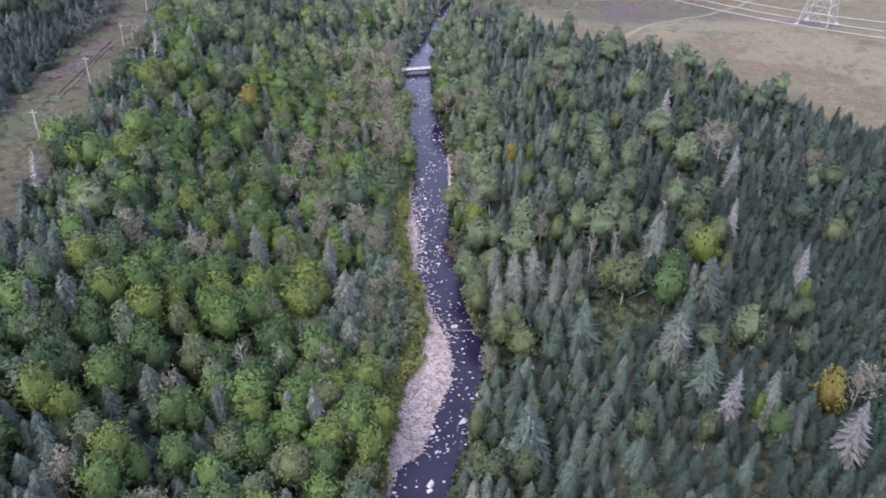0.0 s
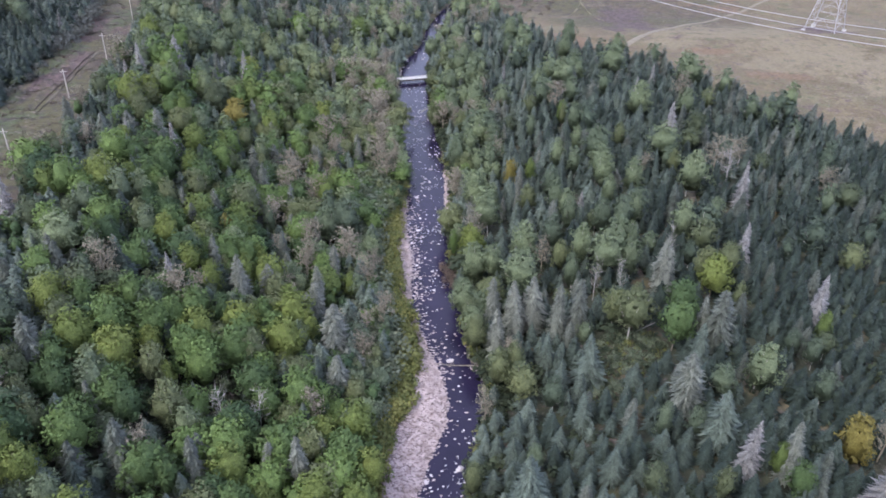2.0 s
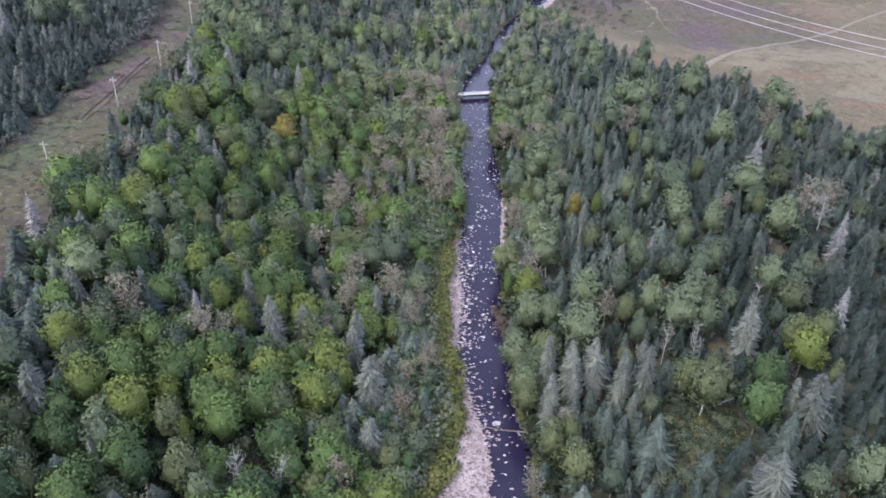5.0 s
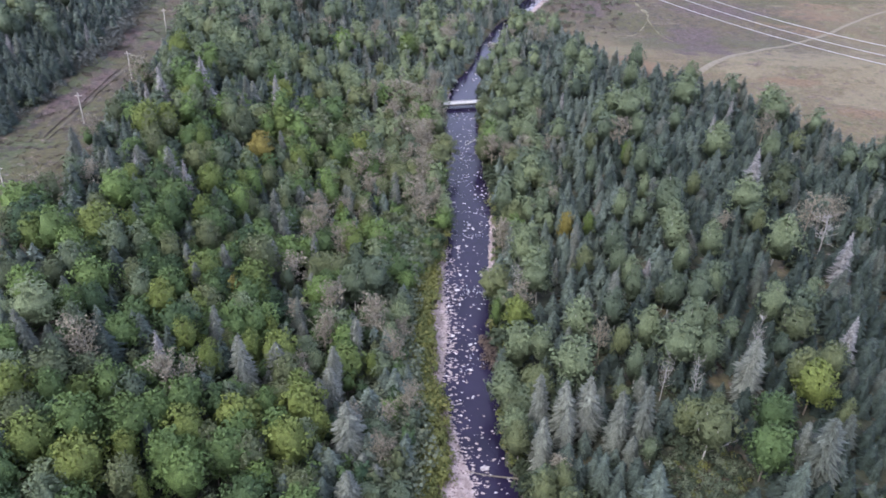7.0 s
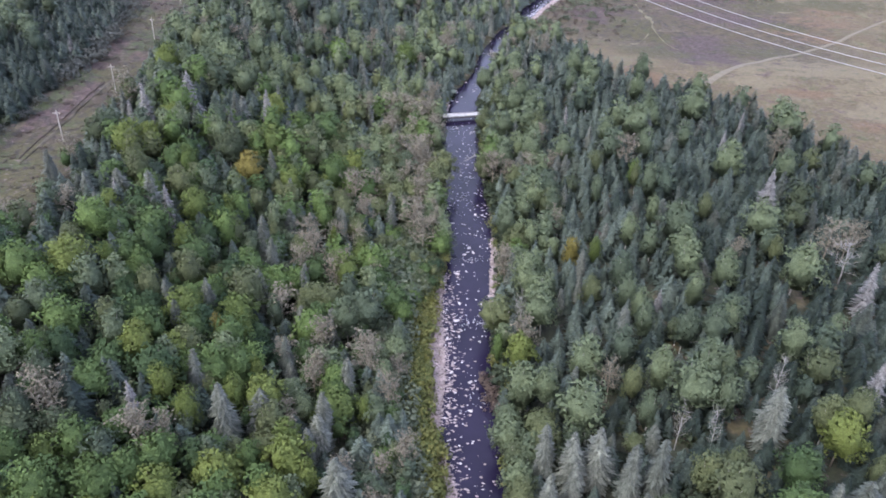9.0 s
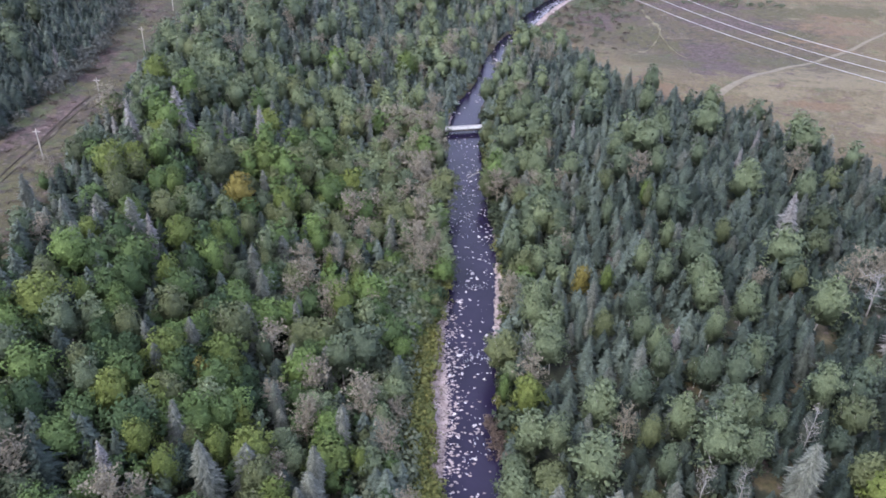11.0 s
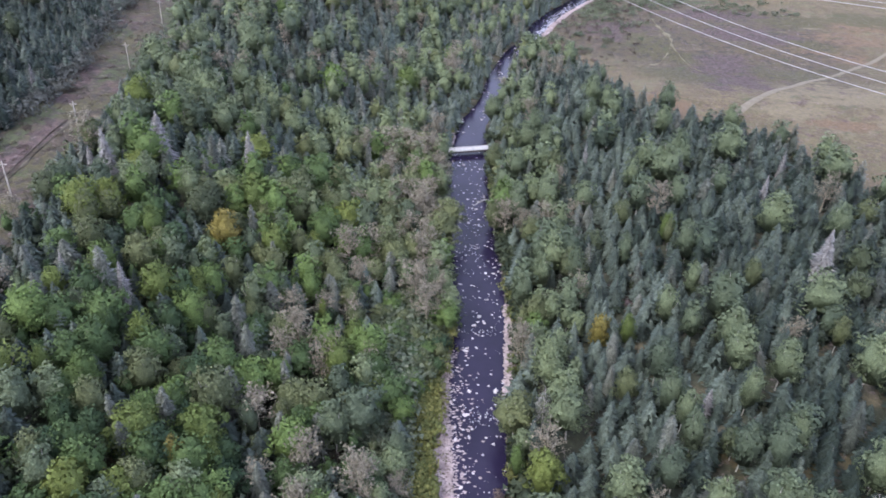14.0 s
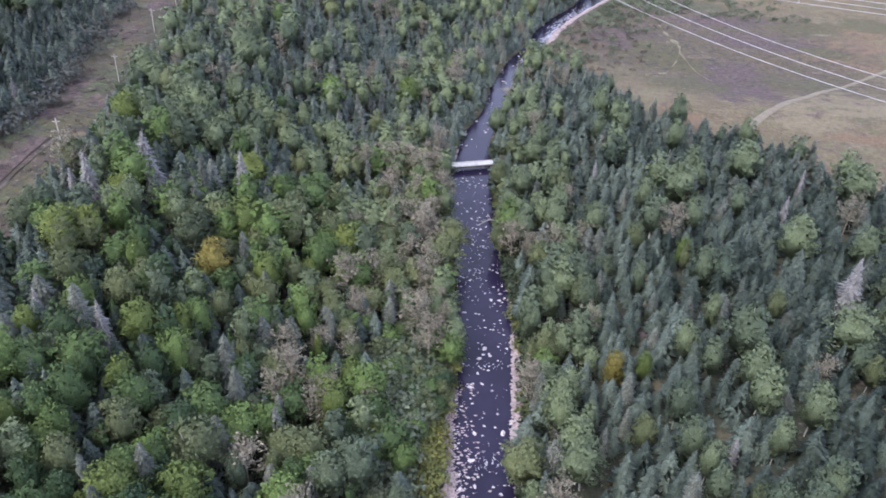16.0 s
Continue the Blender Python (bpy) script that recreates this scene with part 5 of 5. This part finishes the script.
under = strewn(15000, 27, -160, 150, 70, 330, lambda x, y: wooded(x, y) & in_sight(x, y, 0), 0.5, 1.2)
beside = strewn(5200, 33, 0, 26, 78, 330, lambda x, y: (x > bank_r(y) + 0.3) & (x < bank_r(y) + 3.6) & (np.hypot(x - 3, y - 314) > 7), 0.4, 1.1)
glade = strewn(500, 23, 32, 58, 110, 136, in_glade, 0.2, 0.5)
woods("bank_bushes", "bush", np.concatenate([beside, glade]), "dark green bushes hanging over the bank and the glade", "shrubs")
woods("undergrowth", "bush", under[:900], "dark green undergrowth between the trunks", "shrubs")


# ---- stones of the river ----
def stone_form(rng, cuts=1, flat=0.6):
    bm = bmesh.new()
    bmesh.ops.create_icosphere(bm, subdivisions=cuts, radius=1)
    for v in bm.verts:
        v.co *= rng.uniform(0.62, 1.25)
        v.co.z *= flat
    v, f = np.array([v.co[:] for v in bm.verts]), np.array([[w.index for w in fc.verts] for fc in bm.faces])
    bm.free()
    return v, f


PALE_STONE = rough_surface("bleached_river_stone", (0.40, 0.37, 0.40), (0.60, 0.56, 0.58), 0.6, 0.8, 5.0)
STONES = [mesh_of("boulder", *stone_form(RNG, 2, f), [PALE_STONE]) for f in (0.45, 0.7, 0.6, 0.8, 0.65)]


def boulder(x, y, size, turn=0.0, form=0):
    ob = new("boulder", STONES[form % len(STONES)])
    z = max(float(ground(x, y)), -0.12) + 0.15 * size
    ob.matrix_world = pose(x, y, z, 0, 0, turn) @ Matrix.Diagonal((size * 1.4, size * 0.8, size, 1))
    tagged(ob, "pale pinkish-grey boulder rising out of the dark river", "boulder", "boulders in the river")


boulder(14.4, 108.0, 0.75)
boulder(10.7, 100.6, 0.7, 40, 1)
boulder(4.2, 85.0, 0.7, 70, 2)
boulder(9.1, 130.6, 0.75, 20, 3)
boulder(2.1, 219.3, 0.6, 65, 1)
boulder(1.0, 215.8, 0.5, 10, 4)
boulder(6.6, 194.2, 0.6, 80, 2)
boulder(0.7, 186.7, 0.65, 30, 0)
boulder(1.9, 217.3, 0.4, 30, 2)
rs = np.random.default_rng(31)


def rapids(y):
    """How stony the bed is along the river."""
    return 0.25 + 0.9 * np.exp(-((y - 95) / 14) ** 2) + 0.9 * np.exp(-((y - 172) / 22) ** 2) + 0.8 * np.exp(-((y - 215) / 18) ** 2) + 2.3 * np.exp(-((y - 256) / 32) ** 2) + 0.5 * np.exp(-((y - 300) / 14) ** 2)


def riffle(x, y):
    """Stones gather in uneven lines across the stream."""
    return np.clip(0.15 + 1.5 * (0.5 + 0.5 * waves(x * 1.6 + 5, y * 0.8, 1.7)) ** 2.2, 0, 1.4)


made = 0
while made < 150:
    y = rs.uniform(82, 308)
    u = rs.beta(0.9, 1.35)
    x = float(water_l(y)) + u * float(water_r(y) - water_l(y))
    if rs.random() > rapids(y) / 1.5 * riffle(x, y):
        continue
    boulder(x, y, (0.14 + 0.40 * rs.random() ** 2.5), rs.uniform(0, 360), int(rs.integers(0, 5)))
    made += 1


def cobbles(name, n, seed, y0, y1, place, low, high, mat, label):
    """Many small stones as one mesh; place: from y and a random number to x."""
    r = np.random.default_rng(seed)
    forms = [stone_form(r, 1, f) for f in (0.5, 0.6, 0.7)]
    y = r.uniform(y0, y1, n)
    x, ok = place(y, r.random(n), r)
    x, y = x[ok], y[ok]
    z = np.maximum(ground(x, y), -0.1)
    s = low + (high - low) * r.random(len(x)) ** 2.5
    a = r.uniform(0, 6.28, len(x))
    vs, fs, at = [], [], 0
    which = r.integers(0, 3, len(x))
    for k, (v, f) in enumerate(forms):
        sel = which == k
        m, c, sn, sz = sel.sum(), np.cos(a[sel])[:, None], np.sin(a[sel])[:, None], s[sel][:, None]
        V = np.stack([x[sel][:, None] + sz * 1.5 * (v[:, 0] * c - v[:, 1] * sn), y[sel][:, None] + sz * (v[:, 0] * sn + v[:, 1] * c), z[sel][:, None] + sz * (v[:, 2] + 0.15)], -1)
        vs.append(V.reshape(-1, 3))
        fs.append((f[None] + (at + np.arange(m) * len(v))[:, None, None]).reshape(-1, 3))
        at += m * len(v)
    tagged(new(name, mesh_of(name, np.concatenate(vs), np.concatenate(fs), [mat])), label, "stones", kind="stuff")


def on_left_bar(y, u, r):
    l, w = bank_l(y), water_l(y)
    stray = np.where(r.random(len(y)) < np.where(y < 125, 0.2, 0.6), r.exponential(1.0, len(y)) * np.where(y < 125, 1.2, 2.2), 0)
    return l - 0.3 + u * (w - l + 0.7) + stray, (w - l > 0.5) & (r.random(len(y)) < np.clip((w - l) / 5, 0.3, 1))


def on_right_bar(y, u, r):
    l, w = water_r(y), bank_r(y)
    return l - 0.5 + u * (w - l + 0.7), w - l > 0.4


def in_river(y, u, r):
    l, w = water_l(y), water_r(y)
    x = l + u ** 1.25 * (w - l)
    return x, r.random(len(y)) < rapids(y) / 1.3 * riffle(x, y)


cobbles("gravel_bar_stones", 14500, 41, 84, 208, on_left_bar, 0.08, 0.32, STONE, "pinkish-grey cobbles heaped on the gravel bar")
cobbles("right_bank_stones", 1700, 42, 183, 228, on_right_bar, 0.15, 0.6, STONE, "pinkish-grey stones along the water's edge")
cobbles("far_bank_stones", 1800, 43, 452, 640, on_right_bar, 0.25, 0.9, STONE, "pale stones on the bank of the far bend")
cobbles("river_stones", 3800, 44, 80, 322, in_river, 0.07, 0.30, PALE_STONE, "small pale stones breaking the surface of the river")
cobbles("upstream_stones", 700, 45, 330, 470, in_river, 0.2, 0.6, PALE_STONE, "pale stones in the river above the bridge")
FOAM = rough_surface("white_water_foam", (0.32, 0.32, 0.38), (0.55, 0.55, 0.60), 1.2, 0.6, 6.0)


def white_water(name, n, seed, spots):
    """Streaks of foam where the stream breaks; spots: y, how far across (0 left, 1 right), reach along and across."""
    r = np.random.default_rng(seed)
    base_v, base_f = stone_form(r, 1, 0.10)
    pick = r.integers(0, len(spots), n)
    at = np.array(spots)[pick]
    y = at[:, 0] + r.normal(0, 1, n) * at[:, 2]
    u = np.clip(at[:, 1] + r.normal(0, 1, n) * at[:, 3], 0.03, 0.99)
    x = water_l(y) + u * (water_r(y) - water_l(y))
    turn = np.arctan2(np.gradient(water_l(np.arange(-60, 760)))[np.clip(y.astype(int) + 60, 0, 819)], 1.0) + r.normal(0, 0.5, n)
    long, wide = r.uniform(0.15, 0.55, n) * (1 + 2.2 * (y > 330)), r.uniform(0.05, 0.14, n) * (1 + 1.6 * (y > 330))
    c, s = np.cos(turn)[:, None], np.sin(turn)[:, None]
    a, b = base_v[None, :, 0] * wide[:, None], base_v[None, :, 1] * long[:, None]
    V = np.stack([x[:, None] + a * c + b * s, y[:, None] - a * s + b * c, 0.02 + np.repeat(base_v[None, :, 2] * 0.5, n, 0)], -1)
    F = base_f[None] + (np.arange(n) * len(base_v))[:, None, None]
    tagged(new(name, mesh_of(name, V.reshape(-1, 3), F.reshape(-1, 3), [FOAM], smooth=True)), "broken white foam on the riffles of the river", "white water", kind="stuff")


white_water("riffle_foam", 170, 51, [(186, 0.7, 0.8, 0.18), (187, 0.45, 1.0, 0.15), (214, 0.6, 1.5, 0.2), (245, 0.5, 4, 0.2), (262, 0.5, 5, 0.2), (300, 0.4, 4, 0.2), (160, 0.55, 2, 0.2), (98, 0.7, 4, 0.15)])
white_water("rapids_foam", 380, 52, [(450, 0.75, 9, 0.16), (470, 0.85, 8, 0.12), (490, 0.8, 9, 0.15), (510, 0.75, 8, 0.18), (530, 0.7, 8, 0.2)])
cobbles("left_bank_stones", 420, 47, 315, 327, lambda y, u, r: (bank_l(y) - 1.6 + u * 2.4, u < 2), 0.15, 0.5, STONE, "pale stones on the bank beside the footbridge")
cobbles("wet_edge_stones", 500, 46, 100, 300, lambda y, u, r: (water_r(y) - 0.3 + u * 0.9, u < 2), 0.15, 0.5, WET_STONE, "dark wet stones along the bank")


# ---- footbridge ----
def footbridge():
    a, e = Vector((-14.6, 309.3, 0)), Vector((2.0, 314.2, 0))
    top = new("footbridge")
    top.matrix_world = pose((a.x + e.x) / 2, (a.y + e.y) / 2, 0, 0, 0, math.degrees(math.atan2(e.y - a.y, e.x - a.x)))
    L, z, w = (e - a).length / 2, 1.75, 1.7
    planks = []
    k = -L
    r = np.random.default_rng(5)
    while k < L - 0.2:
        planks.append(box(k, -w + r.uniform(-0.06, 0.06), z, k + 0.29, w + r.uniform(-0.06, 0.06), z + 0.09 + r.uniform(0, 0.02)))
        k += 0.31
    part("deck", joined(planks), DECK, top, "pale weathered deck boards")
    for s in (-1, 1):
        part("beam", box(-L, s * (w - 0.35) - 0.16, z - 0.62, L, s * (w - 0.35) + 0.16, z - 0.004, 0.03), BEAM, top, "dark timber beam")
        part("kerb_rail", box(-L, s * (w - 0.12) - 0.09, z + 0.115, L, s * (w - 0.12) + 0.09, z + 0.30, 0.02), DECK, top)
        part("abutment", joined([box(s * L - 1.0 + 0.02 * i, -w - 0.2, -0.6 + 0.4 * i, s * L + 1.0 - 0.02 * i, w + 0.2, -0.22 + 0.4 * i, 0.05) for i in range(4)]),
             BEAM if s < 0 else CONCRETE, top, "stacked timber crib" if s < 0 else "pale block abutment")
    tagged(top, "weathered timber footbridge across the river on crib abutments", "bridge")


footbridge()


# ---- pole line on the cleared strip ----
def utility_pole():
    top = new("utility_pole")
    part("pole", tube([(0, 0, -0.8), (0, 0, 4), (0, 0, 9.0)], [0.2, 0.175, 0.14], 10), POLE, top)
    arm = part("crossarm", box(-1.0, -0.07, 8.1, 1.0, 0.07, 8.26, 0.015), POLE, top)
    for x in (-0.9, 0.9):
        part("insulator", tube([(x, 0, 8.24), (x, 0, 8.35), (x, 0, 8.41), (x, 0, 8.49)], [0.05, 0.09, 0.05, 0.03], 8), PORCELAIN, arm, "brown porcelain insulator")
    part("insulator", tube([(0, 0, 8.99), (0, 0, 9.1), (0, 0, 9.16), (0, 0, 9.24)], [0.05, 0.09, 0.05, 0.03], 8), PORCELAIN, top, "brown porcelain insulator")
    for s in (-1, 1):
        part("brace", tube([(s * 0.1, 0.09, 7.45), (s * 0.7, 0.09, 8.11)], [0.03, 0.03], 4), STEEL, top)
    return tagged(top, "silver-grey timber utility pole with a short crossarm", "utility pole", "poles along the cleared strip")


first = utility_pole()
first.matrix_world = pose(-102.1, 174.0, float(ground(-102.1, 174.0)), 0, 2.5, 8)
for x, y in ((-107.3, 218.3), (-109.5, 253.2), (-119.5, 304.8), (-129.8, 355.5), (-134.8, 389)):
    copy_thing(first, pose(x, y, float(ground(x, y)), 0, 2.5, 12))

lone = copy_thing(first, pose(187.5, 566, float(ground(187.5, 566)), 0, 0, 30))
if lone:
    tagged(lone, "pale timber pole standing alone in the far field", "utility pole")


# ---- lattice tower in the field ----
def lattice_tower(x, y, turn, scale=1.0):
    top = new("lattice_tower")
    top.matrix_world = pose(x, y, float(ground(x, y)), 0, 0, turn)
    levels = [(0, 7.7), (7, 6.6), (13.5, 5.5), (19.5, 4.6), (25, 3.6), (30, 2.7), (35, 2.0), (41, 1.6), (47, 1.3)]
    corner = lambda k, w, z: ((1 if k in (0, 3) else -1) * w, (1 if k < 2 else -1) * w, z)
    for k in range(4):
        leg = part("leg", tube([corner(k, w, z + 0.3) for z, w in levels], [0.16] * 4 + [0.12] * 5, 5), STEEL, top)
        part("footing", joined([box(corner(k, 7.7, 0)[0] - 0.9, corner(k, 7.7, 0)[1] - 0.9, -1.2, corner(k, 7.7, 0)[0] + 0.9, corner(k, 7.7, 0)[1] + 0.9, 0.45, 0.08)]), CONCRETE, leg, "pale concrete footing")
    for k in range(4):
        side, j = [], (k + 1) % 4
        for (z0, w0), (z1, w1) in zip(levels[:-1], levels[1:]):
            a0, b0, a1, b1 = (Vector(corner(*p)) for p in ((k, w0, z0 + 0.3), (j, w0, z0 + 0.3), (k, w1, z1 + 0.3), (j, w1, z1 + 0.3)))
            mid = (a1 + b1) / 2
            side += [tube([a0, mid], [0.075, 0.075], 4), tube([b0, mid], [0.075, 0.075], 4), tube([a1, b1], [0.07, 0.07], 4)]
            side += [tube([(a0 + mid) / 2, (a0 + a1) / 2], [0.05, 0.05], 4), tube([(b0 + mid) / 2, (b0 + b1) / 2], [0.07, 0.07], 4), tube([(a0 + mid) / 2, (b0 + mid) / 2], [0.07, 0.07], 4)]
        part("bracing", joined(side), STEEL, top)
    for z in (33, 41):
        for s in (-1, 1):
            arm = [tube([(s * 2, d, z + 0.3), (s * 12, 0, z + 0.8)], [0.14, 0.09], 4) for d in (-1.8, 1.8)] + [tube([(s * 1.6, 0, z + 2.6), (s * 12, 0, z + 0.8)], [0.12, 0.09], 4)]
            part("crossarm", joined(arm), STEEL, top)
    return tagged(top, "tall grey steel lattice tower standing in the dry field", "pylon")


lattice_tower(207, 382, 46)


# ---- high cables over the field ----
def cable(offset, lift, sag):
    """One cable bundle in the vertical plane at that offset; lift: its lowest height."""
    d, n = Vector((-0.5, 0.866, 0)), Vector((-0.866, -0.5, 0))
    pts = [d * s + n * offset + Vector((0, 0, lift + sag * (s - 270) ** 2)) for s in np.linspace(40, 470, 44)]
    ob = new("power_cable", mesh_of("power_cable", *tube(pts, [0.135] * len(pts), 5), [CABLE], smooth=True))
    tagged(ob, "pale aluminium power cable sagging high over the field", "cable", "cables over the field")


cable(-256, 30.6, 0.00045)
cable(-270, 29.6, 0.00048)
cable(-282, 29.5, 0.00054)


def far_cable(a, e):
    """A cable of the second line, hung level between two far supports."""
    a, e = Vector(a), Vector(e)
    pts = [a.lerp(e, k / 24) for k in range(25)]
    ob = new("power_cable", mesh_of("power_cable", *tube(pts, [0.10] * 25, 5), [CABLE], smooth=True))
    tagged(ob, "pale aluminium power cable high over the far field", "cable", "cables over the field")


for k in range(3):
    far_cable((-14 + 4.2 * k, 438 + 8.4 * k, 45), (234 + 4.2 * k, 314 + 8.4 * k, 45))


# ---- tracks ----
def ribbon(name, points, width, mat, label, seed, lift=0.34, ragged=False):
    """A worn track laid along the ground."""
    r = np.random.default_rng(seed)
    p = np.array(points, float)
    s = np.r_[0, np.cumsum(np.hypot(*np.diff(p, axis=0).T))]
    q = np.arange(0, s[-1], 1.2)
    x, y = np.interp(q, s, p[:, 0]), np.interp(q, s, p[:, 1])
    for _ in range(12):
        x[1:-1], y[1:-1] = (x[:-2] + x[2:]) / 2, (y[:-2] + y[2:]) / 2
    dx, dy = np.gradient(x), np.gradient(y)
    L = np.hypot(dx, dy)
    w = width / 2 * (1 + 0.25 * r.normal(0, 1, len(x)).cumsum() / 6)
    w = np.clip(w, width * 0.3, width * 0.75)
    if ragged:
        w = w * np.clip(np.interp(q, np.arange(0, s[-1] + 5, 4.0), r.uniform(-0.5, 1.6, len(np.arange(0, s[-1] + 5, 4.0)))), 0.05, 1.3)
    cols = []
    for k in np.linspace(-1, 1, 5):
        cx, cy = x - dy / L * w * k, y + dx / L * w * k
        cols.append(np.stack([cx, cy, ground(cx, cy) + lift * (1 - 0.75 * abs(k))], -1))
    V = np.stack(cols, 1)
    n = len(x)
    i = (np.arange(n - 1)[:, None] * 5 + np.arange(4)[None]).ravel()
    tagged(new(name, mesh_of(name, V.reshape(-1, 3), np.stack([i, i + 1, i + 6, i + 5], 1)[:, ::-1], [mat], smooth=True)), label, "track", kind="structure")


DUST = rough_surface("dusty_track", (0.152, 0.131, 0.096), (0.192, 0.169, 0.124), 0.4)
MUD = rough_surface("dark_peaty_rut", (0.062, 0.049, 0.037), (0.090, 0.072, 0.052), 0.5)
SEDGE = rough_surface("yellowed_sedge_path", (0.135, 0.122, 0.076), (0.180, 0.162, 0.105), 0.3)
ribbon("track_field", [(90, 335), (100, 350), (118, 372), (136, 390), (159, 412), (188, 440), (222, 478), (262, 512)], 3.0, DUST, "pale dusty track across the field", 1)
ribbon("track_sedge", [(67.7, 409), (74.7, 414.5), (80, 419.8), (88.5, 440), (94, 459.7), (91.8, 484.5), (90.6, 503)], 2.2, SEDGE, "yellowed grass path through the heath", 2, ragged=True)
ribbon("track_sedge_branch", [(92, 452), (93.5, 432), (94, 414), (97, 405)], 1.0, SEDGE, "faint yellowed grass path through the heath", 8, ragged=True)
WORN = rough_surface("worn_heath_grass", (0.070, 0.060, 0.044), (0.105, 0.092, 0.064), 0.5)
RUT = [(-112, 206), (-113.5, 215), (-115.4, 241), (-116.2, 254), (-117.2, 262)]
ribbon("track_rut", RUT, 0.6, MUD, "dark rutted trail in the cleared strip", 3, ragged=True)
ribbon("track_worn_grass", [(x + 1.7, y) for x, y in RUT], 0.9, WORN, "pale worn grass beside the rutted trail", 6, ragged=True)


# ---- fallen timber ----
def fallen_log(name, points, radii, label, twigs, mat, seed):
    r = np.random.default_rng(seed)
    top = new(name)
    pts = [Vector(p) for p in points]
    part("stem", tube(pts, radii, 7), mat, top)
    for k in range(twigs):
        f = r.uniform(0.35, 1.0) * (len(pts) - 1)
        i = min(int(f), len(pts) - 2)
        p = pts[i].lerp(pts[i + 1], f - i)
        d = (pts[i + 1] - pts[i]).normalized()
        q = p + d * r.uniform(0.4, 1.4) + Vector(r.normal(0, 0.7, 3)) + Vector((0, 0, 0.5))
        part("branch", tube([p, (p + q) / 2 + Vector((0, 0, 0.1)), q], [0.07, 0.05, 0.02], 4), mat, top)
    tagged(top, label, "fallen tree")


fallen_log("fallen_tree", [(48.6, 131.0, 8.3), (51.2, 132.1, 8.8), (54.4, 133.5, 9.5)], [0.06, 0.09, 0.12], "pale fallen trunk lying in the boggy glade", 5, DEAD_BARK, 1)
fallen_log("fallen_log", [(15.4, 127.6, 1.6), (10.0, 128.6, 0.6), (5.2, 129.6, 0.2)], [0.17, 0.14, 0.06], "grey log reaching from the bank into the river", 7, BARK, 2)
fallen_log("bent_tree", [(6.4, 272.6, 1.2), (4.6, 273.0, 2.9), (1.5, 273.2, 3.0), (-1.8, 272.4, 1.2)], [0.28, 0.24, 0.19, 0.09], "pale bent trunk arching over the river", 14, DEAD_BARK, 3)
WITHERED = foliage("withered_leaves", (0.105, 0.080, 0.068), (0.170, 0.130, 0.108), True)
brown = new("toppled_tree")
along = [Vector((11.8, 154.6, 1.4)).lerp(Vector((7.6, 166.5, 0.8)), k / 9) for k in range(10)]
part("trunk", tube(along, [0.22 - 0.019 * k for k in range(10)], 6), BARK, brown)
crown_rng = np.random.default_rng(17)
hubs = np.array([tuple(along[int(k)] + Vector(crown_rng.normal(0, 0.9, 3)) * (1.3 - 0.08 * k) + Vector((0, 0, 0.9))) for k in crown_rng.integers(1, 10, 110)])
cv, cf, cn = leaf_shell(crown_rng, hubs, np.full(110, 0.65), 14, 0.2)
part("crown", mesh_of("crown", cv, cf, [WITHERED], normals=cn), None, brown, "withered brown twigs and leaves").color = (0.8, 0.8, 0.8, 1)
tagged(brown, "withered brown tree toppled from the bank into the river", "fallen tree")
fallen_log("driftwood", [(8.6, 187.6, 0.9), (7.6, 186.0, 0.8), (6.9, 184.2, 0.3)], [0.12, 0.1, 0.04], "bleached driftwood branch on the stony bank", 3, DEAD_BARK, 5)
